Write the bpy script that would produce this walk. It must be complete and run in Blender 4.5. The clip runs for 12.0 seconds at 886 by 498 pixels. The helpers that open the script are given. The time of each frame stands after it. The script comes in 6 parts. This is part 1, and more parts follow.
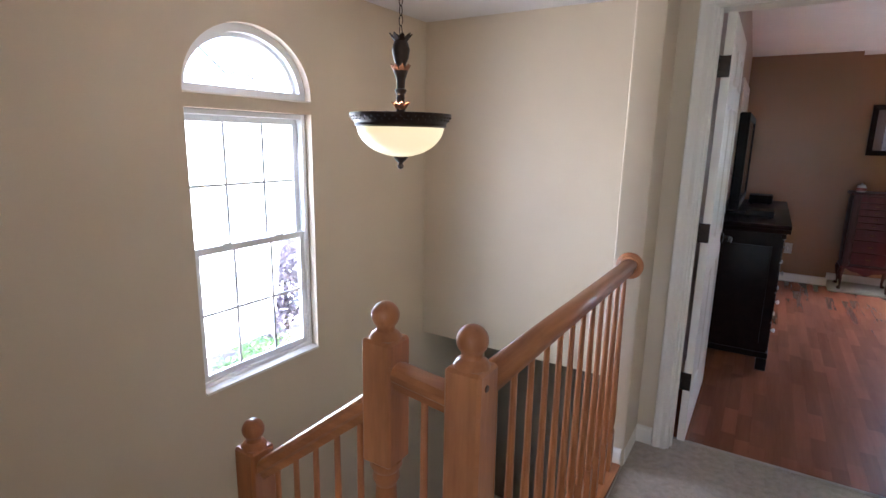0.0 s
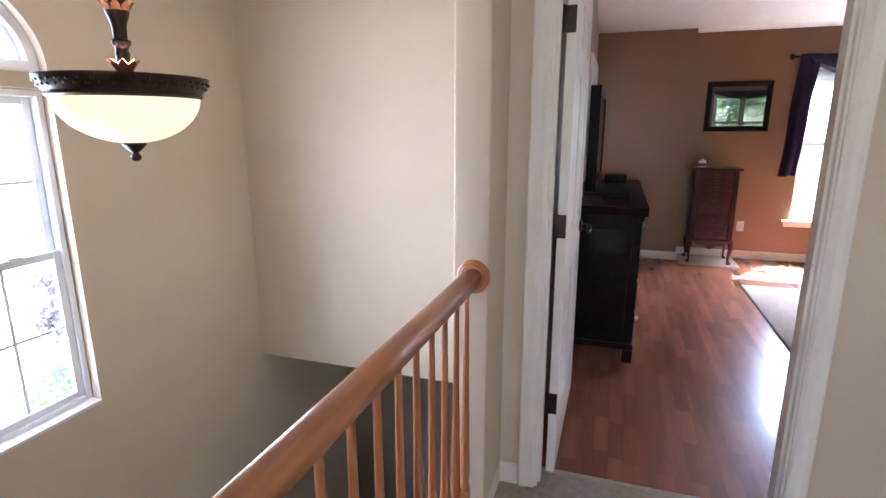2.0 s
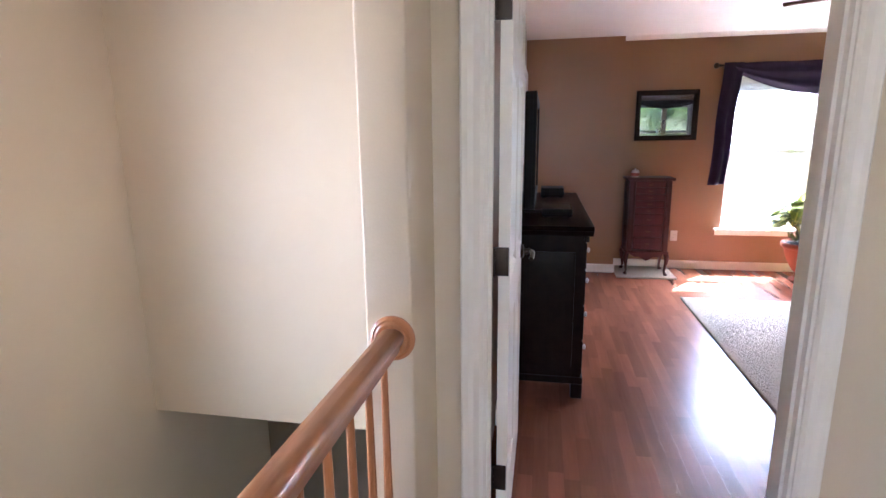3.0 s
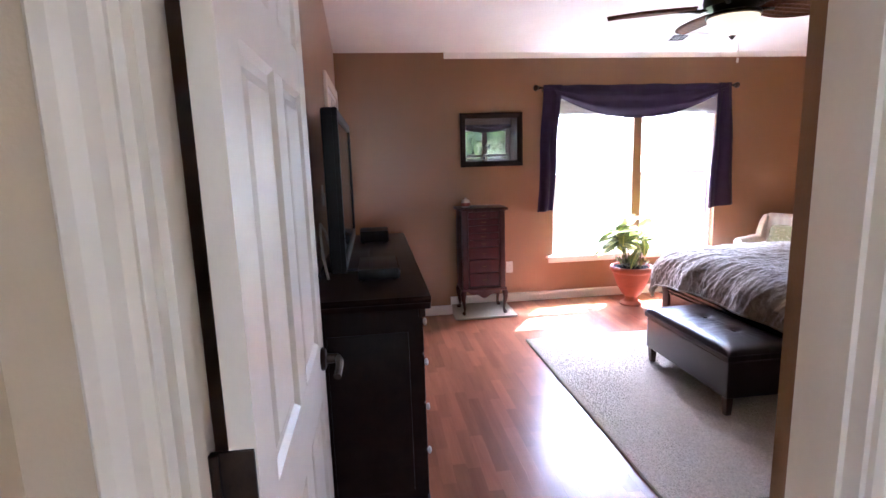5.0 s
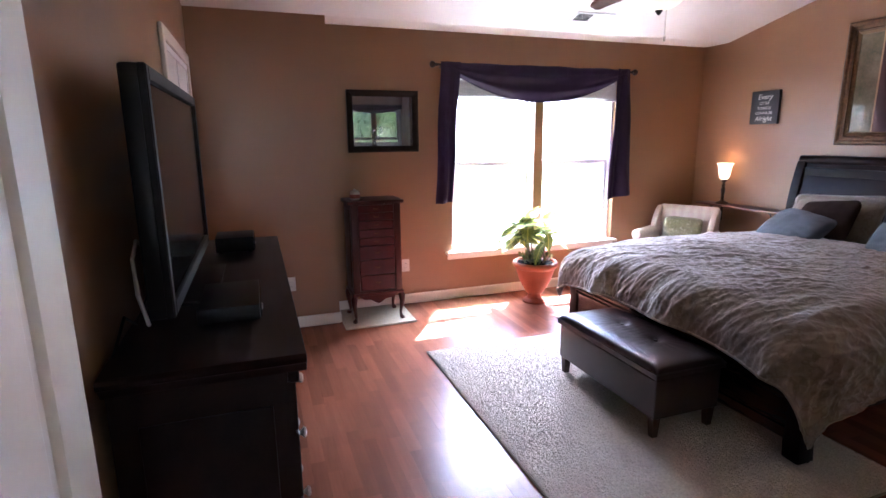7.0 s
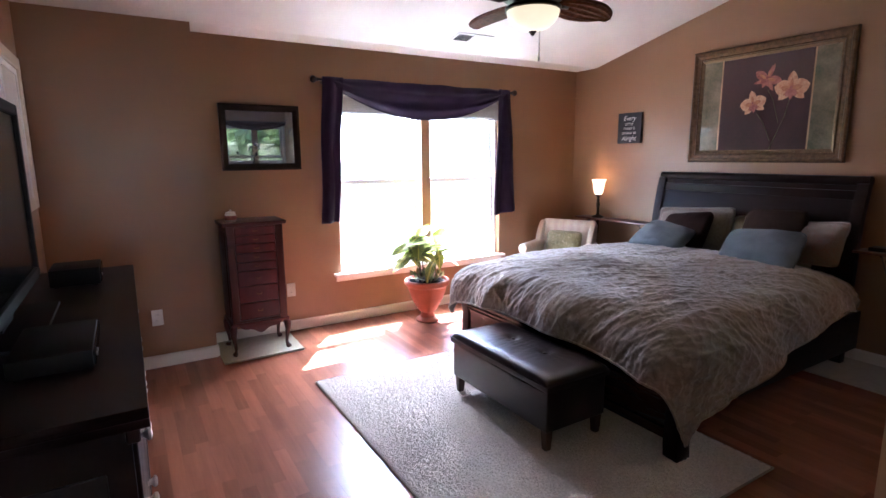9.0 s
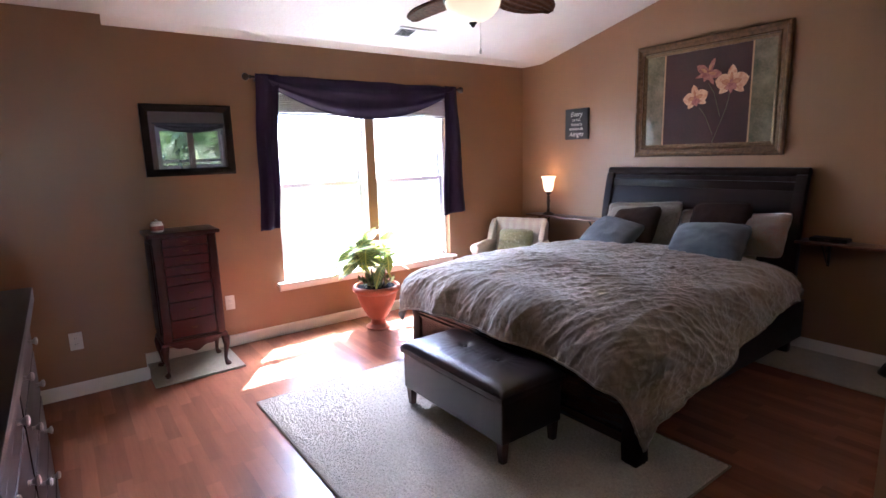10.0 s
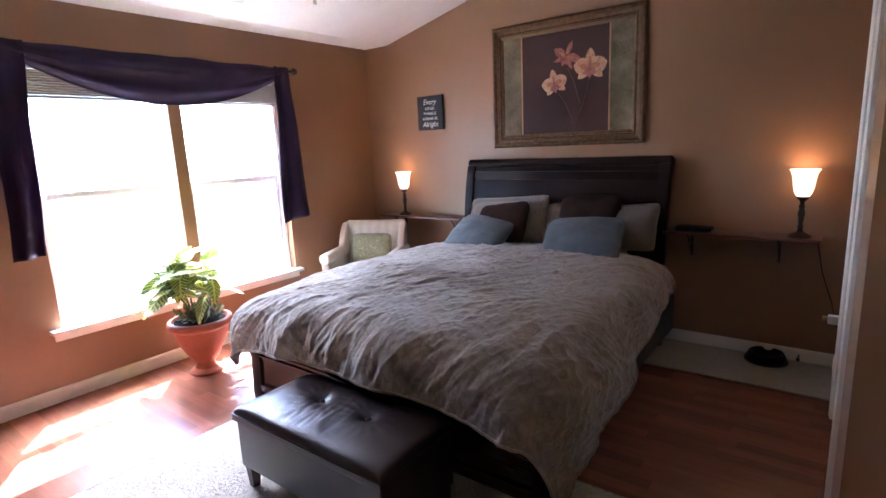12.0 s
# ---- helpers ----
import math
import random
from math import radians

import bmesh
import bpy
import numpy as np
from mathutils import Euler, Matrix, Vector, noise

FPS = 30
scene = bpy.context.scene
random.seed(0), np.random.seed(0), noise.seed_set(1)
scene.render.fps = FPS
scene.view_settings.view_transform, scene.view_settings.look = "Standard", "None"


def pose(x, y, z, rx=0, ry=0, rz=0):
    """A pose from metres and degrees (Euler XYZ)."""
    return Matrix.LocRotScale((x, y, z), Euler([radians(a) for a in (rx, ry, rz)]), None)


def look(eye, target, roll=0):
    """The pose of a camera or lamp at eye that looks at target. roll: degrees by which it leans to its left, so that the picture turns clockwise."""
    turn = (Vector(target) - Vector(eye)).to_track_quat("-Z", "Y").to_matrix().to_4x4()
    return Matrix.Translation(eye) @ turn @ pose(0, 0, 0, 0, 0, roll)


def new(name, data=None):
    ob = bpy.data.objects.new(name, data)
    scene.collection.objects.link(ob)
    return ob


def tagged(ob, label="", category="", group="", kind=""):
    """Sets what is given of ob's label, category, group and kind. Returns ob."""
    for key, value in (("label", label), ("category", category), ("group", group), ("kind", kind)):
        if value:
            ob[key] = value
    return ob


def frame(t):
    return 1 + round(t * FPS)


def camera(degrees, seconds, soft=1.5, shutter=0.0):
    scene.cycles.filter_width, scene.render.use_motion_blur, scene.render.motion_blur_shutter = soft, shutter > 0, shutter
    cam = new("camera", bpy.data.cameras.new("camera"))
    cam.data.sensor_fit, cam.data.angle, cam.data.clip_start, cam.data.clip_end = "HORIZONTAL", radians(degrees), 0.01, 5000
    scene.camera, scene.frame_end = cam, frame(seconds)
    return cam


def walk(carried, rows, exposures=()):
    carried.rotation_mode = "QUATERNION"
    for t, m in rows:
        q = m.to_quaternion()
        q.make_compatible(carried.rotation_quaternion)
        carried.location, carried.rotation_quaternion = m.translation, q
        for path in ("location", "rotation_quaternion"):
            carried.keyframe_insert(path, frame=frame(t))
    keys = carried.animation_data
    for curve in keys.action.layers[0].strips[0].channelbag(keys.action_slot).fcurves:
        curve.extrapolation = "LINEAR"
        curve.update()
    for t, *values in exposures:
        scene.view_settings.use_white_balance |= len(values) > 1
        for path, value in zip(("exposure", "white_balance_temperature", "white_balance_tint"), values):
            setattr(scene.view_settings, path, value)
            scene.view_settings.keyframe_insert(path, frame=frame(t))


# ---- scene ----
cam = camera(80.6, 12.0)
PATH = [
    (0, (0.475, 2.408, 1.475), (-0.553, 4.074, 1.064), 1.1),
    (0.5, (0.491, 2.522, 1.466), (-0.468, 4.227, 1.051), 0.4),
    (1, (0.47, 2.685, 1.452), (-0.372, 4.446, 1.015), 0.3),
    (1.5, (0.445, 2.873, 1.445), (-0.275, 4.684, 0.994), 0.2),
    (2, (0.44, 3.079, 1.441), (-0.172, 4.928, 0.987), -0.1),
    (2.5, (0.418, 3.302, 1.446), (-0.096, 5.185, 1.007), -0.7),
    (3, (0.371, 3.516, 1.443), (-0.004, 5.437, 1.028), -0.7),
    (5, (0.444, 4.417, 1.483), (0.694, 6.372, 1.142), -1.8),
    (5.5, (0.478, 4.594, 1.497), (0.846, 6.531, 1.157), -1.9),
    (6, (0.51, 4.742, 1.5), (0.969, 6.654, 1.135), -1.6),
    (6.5, (0.553, 4.891, 1.483), (1.102, 6.774, 1.092), -1.0),
    (7, (0.549, 5.019, 1.504), (1.201, 6.864, 1.09), -0.5),
    (7.5, (0.558, 5.085, 1.512), (1.325, 6.888, 1.112), -0.1),
    (9.5, (0.694, 5.119, 1.485), (1.781, 6.762, 1.141), -1.0),
    (10, (0.773, 5.215, 1.491), (1.932, 6.806, 1.137), -1.6),
    (10.5, (0.845, 5.326, 1.486), (2.086, 6.855, 1.134), -2.0),
    (11, (0.927, 5.477, 1.485), (2.271, 6.914, 1.124), -2.3),
    (11.5, (1.049, 5.615, 1.464), (2.501, 6.939, 1.092), -2.5),
    (12, (1.214, 5.747, 1.478), (2.773, 6.937, 1.085), -2.6),
]
EXPOSURES = [(0.0, 4.04, 5200, 20), (1.0, 4.18, 5200, 20), (1.5, 4.30, 5200, 20), (2.0, 4.45, 5200, 22), (3.0, 4.68, 5200, 23), (5.0, 4.68, 5180, 26), (6.5, 4.41, 5180, 26), (9.5, 4.22, 5160, 22), (12.0, 4.19, 5160, 22)]
walk(cam, [(t, look(eye, target, roll)) for t, eye, target, roll in PATH], EXPOSURES)

# ---- world and sun ----
SUN_EL = radians(55.5)
SUN_DIR = Vector((-0.634 * math.cos(SUN_EL), -0.773 * math.cos(SUN_EL), -math.sin(SUN_EL)))
world = bpy.data.worlds.new("sky")
scene.world = world
world.use_nodes = True
wn = world.node_tree
sky = wn.nodes.new("ShaderNodeTexSky")
sky.sky_type, sky.sun_disc = "NISHITA", False
sky.sun_elevation, sky.sun_rotation = SUN_EL, math.atan2(0.634, 0.773)
wn.links.new(sky.outputs[0], wn.nodes["Background"].inputs[0])
wn.nodes["Background"].inputs[1].default_value = 0.15
sun = new("sun", bpy.data.lights.new("sun", "SUN"))
sun.data.energy, sun.data.angle, sun.data.color = 5.0, radians(0.6), (1.0, 0.95, 0.88)
sun.rotation_mode = "QUATERNION"
sun.rotation_quaternion = SUN_DIR.to_track_quat("-Z", "Y")


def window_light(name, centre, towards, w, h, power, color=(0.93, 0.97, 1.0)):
    """An area lamp standing in for sky light at a window."""
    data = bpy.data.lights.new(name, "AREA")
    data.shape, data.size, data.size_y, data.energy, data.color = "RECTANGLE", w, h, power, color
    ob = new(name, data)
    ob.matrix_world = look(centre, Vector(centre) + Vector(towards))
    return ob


def bulb(name, place, watts, color=(1.0, 0.66, 0.36), radius=0.03):
    data = bpy.data.lights.new(name, "POINT")
    data.energy, data.color, data.shadow_soft_size = watts, color, radius
    ob = new(name, data)
    ob.location = place
    return ob


# Added lamp outside, above the window, tilted down in place of sky light.
window_light("bedroom_sky_lamp", (3.14, 10.75, 3.05), (-0.06, -1, -0.85), 2.6, 1.5, 42, (1.0, 0.985, 0.96))
window_light("stair_window_sky", (-2.34, 4.48, 1.0), (1, 0.1, -0.15), 0.85, 1.9, 3.7, (1.0, 0.97, 0.92))
# Fill lamp added at the hall's unseen end to brighten casing and pier.
window_light("hall_fill_lamp", (0.60, 0.42, 1.45), (0, 1, -0.2), 0.85, 1.1, 0.6, (1.0, 0.93, 0.82))

# ---- materials ----


def mat(name, c1, c2=None, scale=8.0, rough=0.6, metal=0.0, bump=0.0, bscale=60.0, stretch=(1, 1, 1), vary=0.0,
        rvary=0.0, sheen=0.0, coat=0.0, island=0.0, detail=5.0, bdist=0.004, spec=0.5):
    """Two tones mixed by two scales of noise, a fine relief, and an uneven gloss."""
    m = bpy.data.materials.new(name)
    m.use_nodes = True
    nt = m.node_tree
    N, L = nt.nodes, nt.links
    p = N["Principled BSDF"]
    p.inputs["Roughness"].default_value, p.inputs["Metallic"].default_value = rough, metal
    p.inputs["Specular IOR Level"].default_value = spec
    if sheen:
        p.inputs["Sheen Weight"].default_value = sheen
    if coat:
        p.inputs["Coat Weight"].default_value, p.inputs["Coat Roughness"].default_value = coat, 0.12
    c2 = c2 or tuple(v * 0.85 for v in c1)
    tc, mp = N.new("ShaderNodeTexCoord"), N.new("ShaderNodeMapping")
    mp.inputs["Scale"].default_value = stretch
    if vary:
        place, shift = N.new("ShaderNodeObjectInfo"), N.new("ShaderNodeVectorMath")
        L.new(tc.outputs["Object"], shift.inputs[0])
        L.new(place.outputs["Location"], shift.inputs[1])
        L.new(shift.outputs[0], mp.inputs["Vector"])
    else:
        L.new(tc.outputs["Object"], mp.inputs["Vector"])
    big, fine = N.new("ShaderNodeTexNoise"), N.new("ShaderNodeTexNoise")
    big.inputs["Scale"].default_value, big.inputs["Detail"].default_value = scale, detail
    fine.inputs["Scale"].default_value, fine.inputs["Detail"].default_value = bscale, 3.0
    for n in (big, fine):
        L.new(mp.outputs["Vector"], n.inputs["Vector"])
    mixf = N.new("ShaderNodeMath")
    mixf.operation = "MULTIPLY_ADD"
    L.new(fine.outputs["Fac"], mixf.inputs[0])
    mixf.inputs[1].default_value = 0.35
    L.new(big.outputs["Fac"], mixf.inputs[2])
    ramp = N.new("ShaderNodeValToRGB")
    ramp.color_ramp.elements[0].position, ramp.color_ramp.elements[1].position = 0.42, 0.92
    ramp.color_ramp.elements[0].color, ramp.color_ramp.elements[1].color = (*c1, 1), (*c2, 1)
    L.new(mixf.outputs[0], ramp.inputs[0])
    out = ramp.outputs["Color"]
    if vary or island:
        hsv = N.new("ShaderNodeHueSaturation")
        src = N.new("ShaderNodeObjectInfo").outputs["Random"] if vary else N.new("ShaderNodeNewGeometry").outputs["Random Per Island"]
        k = vary or island
        rng = N.new("ShaderNodeMapRange")
        rng.inputs["To Min"].default_value, rng.inputs["To Max"].default_value = 1 - k, 1 + k
        L.new(src, rng.inputs["Value"])
        L.new(rng.outputs[0], hsv.inputs["Value"])
        L.new(out, hsv.inputs["Color"])
        out = hsv.outputs["Color"]
    L.new(out, p.inputs["Base Color"])
    if rvary:
        rr = N.new("ShaderNodeMapRange")
        rr.inputs["To Min"].default_value, rr.inputs["To Max"].default_value = rough - rvary, rough + rvary
        L.new(big.outputs["Fac"], rr.inputs["Value"])
        L.new(rr.outputs[0], p.inputs["Roughness"])
    if bump:
        b = N.new("ShaderNodeBump")
        b.inputs["Strength"].default_value, b.inputs["Distance"].default_value = bump, bdist
        L.new(fine.outputs["Fac"], b.inputs["Height"])
        L.new(b.outputs["Normal"], p.inputs["Normal"])
    return m


def glow(name, color, strength):
    m = bpy.data.materials.new(name)
    m.use_nodes = True
    p = m.node_tree.nodes["Principled BSDF"]
    p.inputs["Base Color"].default_value = (0.9, 0.85, 0.72, 1)
    p.inputs["Roughness"].default_value = 0.35
    p.inputs["Emission Color"].default_value, p.inputs["Emission Strength"].default_value = (*color, 1), strength
    return m


def glass(name):
    m = bpy.data.materials.new(name)
    m.use_nodes = True
    p = m.node_tree.nodes["Principled BSDF"]
    p.inputs["Base Color"].default_value = (0.97, 0.99, 0.98, 1)
    p.inputs["Roughness"].default_value, p.inputs["Transmission Weight"].default_value, p.inputs["IOR"].default_value = 0.0, 1.0, 1.45
    return m


M = dict(
    hall_paint=mat("hall_paint", (0.64, 0.54, 0.395), (0.60, 0.50, 0.365), 1.5, 0.55, bump=0.12, bscale=160, rvary=0.06),
    room_paint=mat("room_paint", (0.298, 0.163, 0.084), (0.268, 0.144, 0.072), 1.3, 0.33, bump=0.14, bscale=150, rvary=0.06),
    ceiling_paint=mat("ceiling_paint", (0.76, 0.72, 0.69), (0.71, 0.67, 0.64), 3, 0.85, bump=0.5, bscale=45, bdist=0.006),
    trim=mat("trim_paint", (0.82, 0.78, 0.70), (0.77, 0.73, 0.65), 5, 0.42, bump=0.05, bscale=90, rvary=0.08),
    vinyl=mat("white_vinyl", (0.82, 0.82, 0.82), (0.78, 0.78, 0.78), 5, 0.4),
    oak=mat("golden_oak", (0.45, 0.180, 0.060), (0.28, 0.102, 0.034), 22, 0.38, bump=0.12, bscale=120, stretch=(1, 1, 0.12), rvary=0.08, coat=0.1),
    oak_rail=mat("golden_oak_rail", (0.45, 0.180, 0.060), (0.26, 0.094, 0.030), 26, 0.36, bump=0.12, bscale=130, stretch=(1, 0.1, 1), rvary=0.08, coat=0.1),
    oak_x=mat("golden_oak_slope", (0.45, 0.180, 0.060), (0.26, 0.094, 0.030), 26, 0.36, bump=0.12, bscale=130, stretch=(0.1, 1, 1), rvary=0.08, coat=0.1),
    # Hall tan at about a third: the lower floor's shade put into colour.
    lower_shade_paint=mat("hall_paint_shaded", (0.22, 0.165, 0.122), (0.19, 0.142, 0.105), 1.5, 0.6, bump=0.1, bscale=150),
    carpet=mat("hall_carpet", (0.50, 0.415, 0.32), (0.30, 0.245, 0.185), 34, 0.95, bump=1.0, bscale=240, sheen=0.3, bdist=0.01),
    laminate=mat("cherry_laminate", (0.300, 0.118, 0.066), (0.215, 0.080, 0.045), 14, 0.25, bscale=90, stretch=(1, 0.07, 1), vary=0.20, spec=0.7),
    laminate_far=mat("cherry_laminate_rest", (0.300, 0.118, 0.066), (0.215, 0.080, 0.045), 14, 0.25, bscale=90, stretch=(1, 0.07, 1), island=0.20, spec=0.7),
    underlay=mat("underlay", (0.17, 0.062, 0.032), None, 8, 0.5),
    # Glossier espresso, its base lightened to hold the sun on the footboard.
    foot_wood_lit=mat("espresso_wood_sunlit", (0.040, 0.018, 0.010), (0.022, 0.010, 0.006), 16, 0.24, bump=0.05, bscale=100, stretch=(1, 0.12, 1), rvary=0.04, spec=0.5),
    espresso=mat("espresso_wood", (0.017, 0.0075, 0.006), (0.009, 0.0042, 0.0036), 16, 0.34, bump=0.05, bscale=100, stretch=(1, 0.15, 1), rvary=0.05, spec=0.11),
    cherry=mat("cherry_wood", (0.082, 0.010, 0.010), (0.046, 0.006, 0.006), 16, 0.30, bump=0.06, bscale=90, stretch=(1, 1, 0.15), rvary=0.06, coat=0.15, spec=0.35),
    cherry_dark=mat("cherry_wood_dark", (0.060, 0.010, 0.008), (0.030, 0.006, 0.005), 16, 0.32, bump=0.05, bscale=90, stretch=(1, 1, 0.15), rvary=0.05, spec=0.35),
    shelfwood=mat("shelf_wood", (0.16, 0.06, 0.03), (0.09, 0.03, 0.016), 20, 0.3, bump=0.05, bscale=90, stretch=(1, 0.12, 1), coat=0.3),
    bronze=mat("oil_rubbed_bronze", (0.022, 0.016, 0.013), (0.045, 0.028, 0.018), 30, 0.38, 0.7, bump=0.15, bscale=140),
    copper=mat("rubbed_copper", (0.30, 0.13, 0.06), (0.14, 0.06, 0.03), 30, 0.40, 0.7, bump=0.2, bscale=120),
    steel=mat("brushed_metal", (0.55, 0.54, 0.52), (0.45, 0.44, 0.43), 30, 0.28, 0.95),
    brass=mat("aged_brass", (0.30, 0.20, 0.09), (0.17, 0.11, 0.05), 30, 0.35, 0.9),
    black=mat("black_plastic", (0.006, 0.005, 0.005), (0.009, 0.008, 0.008), 10, 0.42, spec=0.12),
    screen=mat("dark_screen", (0.008, 0.009, 0.010), (0.010, 0.010, 0.011), 4, 0.16, spec=0.14),
    leather=mat("dark_brown_leather", (0.021, 0.010, 0.009), (0.016, 0.008, 0.007), 10, 0.32, bump=0.14, bscale=230, rvary=0.0, bdist=0.003),
    leg_wood=mat("bench_leg_wood", (0.07, 0.028, 0.016), (0.04, 0.015, 0.01), 20, 0.35),
    rug=mat("shag_rug", (0.76, 0.70, 0.61), (0.52, 0.46, 0.39), 90, 0.97, bump=1.0, bscale=190, sheen=0.1, bdist=0.014),
    rug_edge=mat("rug_binding", (0.34, 0.29, 0.23), (0.25, 0.21, 0.17), 60, 0.9, bump=0.5, bscale=200),
    old_carpet=mat("beige_carpet", (0.47, 0.41, 0.33), (0.36, 0.31, 0.25), 40, 0.96, bump=0.9, bscale=280, sheen=0.2, bdist=0.008),
    terracotta=mat("terracotta", (0.31, 0.082, 0.034), (0.24, 0.064, 0.028), 9, 0.6, spec=0.25, bump=0.2, bscale=80, rvary=0.1),
    soil=mat("soil", (0.006, 0.0045, 0.0035), (0.015, 0.011, 0.008), 40, 0.95, spec=0.08, bump=1.0, bscale=90, bdist=0.02),
    leaf=mat("croton_leaf", (0.035, 0.105, 0.028), (0.20, 0.26, 0.05), 14, 0.38, bump=0.15, bscale=60, vary=0.25),
    small_leaf=mat("small_leaf", (0.05, 0.11, 0.03), (0.30, 0.27, 0.08), 24, 0.45, vary=0.3),
    stem=mat("plant_stem", (0.11, 0.10, 0.045), (0.16, 0.12, 0.06), 40, 0.7),
    purple=mat("plum_satin", (0.036, 0.021, 0.060), (0.023, 0.013, 0.037), 5, 0.50, spec=0.22, bump=0.25, bscale=140, stretch=(1, 1, 0.3)),
    cream=mat("cream_upholstery", (0.66, 0.59, 0.47), (0.56, 0.49, 0.39), 18, 0.9, bump=0.45, bscale=190, sheen=0.2),
    blue=mat("slate_blue_fabric", (0.098, 0.112, 0.122), (0.068, 0.078, 0.086), 12, 0.95, sheen=0.12, bump=0.5, bscale=160),
    brown=mat("chocolate_suede", (0.030, 0.015, 0.011), (0.020, 0.010, 0.007), 12, 0.95, spec=0.15, bump=0.3, bscale=150),
    sheet=mat("mattress_sheet", (0.42, 0.37, 0.30), None, 12, 0.9, bump=0.3, bscale=120),
    gold_frame=mat("antique_gold_frame", (0.150, 0.078, 0.034), (0.060, 0.030, 0.014), 34, 0.36, 0.55, bump=0.4, bscale=110),
    gold_light=mat("gold_bead", (0.19, 0.12, 0.06), (0.11, 0.065, 0.03), 40, 0.35, 0.6, bump=0.3, bscale=160),
    black_frame=mat("black_wood_frame", (0.012, 0.008, 0.007), (0.020, 0.012, 0.010), 20, 0.4, bump=0.1, bscale=80, spec=0.12),
    slate=mat("slate_sign", (0.020, 0.022, 0.026), (0.035, 0.036, 0.040), 20, 0.75, bump=0.1, bscale=90),
    chalk=mat("chalk_white", (0.72, 0.72, 0.70), None, 40, 0.8),
    plate=mat("outlet_plastic", (0.75, 0.73, 0.68), None, 10, 0.4),
    slot=mat("outlet_slot", (0.03, 0.03, 0.03), None, 10, 0.6),
    # White slats toned to grey-tan: their backlit shade is in the colour.
    blind=mat("white_blind_backlit", (0.50, 0.46, 0.41), (0.44, 0.40, 0.36), 10, 0.6),
    wicker=mat("woven_blade", (0.17, 0.066, 0.034), (0.085, 0.034, 0.019), 36, 0.6, spec=0.06, bump=0.6, bscale=60, bdist=0.008),
    bowl_glass=glow("pendant_glass", (1.0, 0.76, 0.32), 0.05),
    fan_glass=glow("fan_glass", (1.0, 0.78, 0.42), 0.055),
    shade_glass=glow("lamp_shade_glass", (1.0, 0.58, 0.24), 0.18),
    clear=glass("window_glass"),
    grass=mat("lawn", (0.07, 0.12, 0.03), (0.13, 0.15, 0.06), 3, 0.95, bump=0.6, bscale=40),
    mulch=mat("mulch", (0.12, 0.08, 0.06), (0.20, 0.15, 0.11), 20, 0.95, bump=0.8, bscale=40),
    concrete=mat("driveway", (0.42, 0.41, 0.39), (0.36, 0.35, 0.33), 4, 0.9, bump=0.3, bscale=60),
    bark=mat("bark", (0.10, 0.075, 0.055), (0.06, 0.045, 0.035), 20, 0.9, bump=0.8, bscale=50),
    red_leaf=mat("plum_tree_leaf", (0.15, 0.115, 0.13), (0.23, 0.18, 0.19), 20, 0.6, island=0.3),
    green_leaf=mat("tree_leaf", (0.17, 0.27, 0.09), (0.30, 0.40, 0.17), 10, 0.5, island=0.35),
    siding=mat("house_siding", (0.62, 0.60, 0.55), (0.56, 0.54, 0.50), 4, 0.7),
    roof=mat("roof_shingle", (0.12, 0.11, 0.10), (0.17, 0.15, 0.14), 14, 0.95, bump=0.5, bscale=40),
)


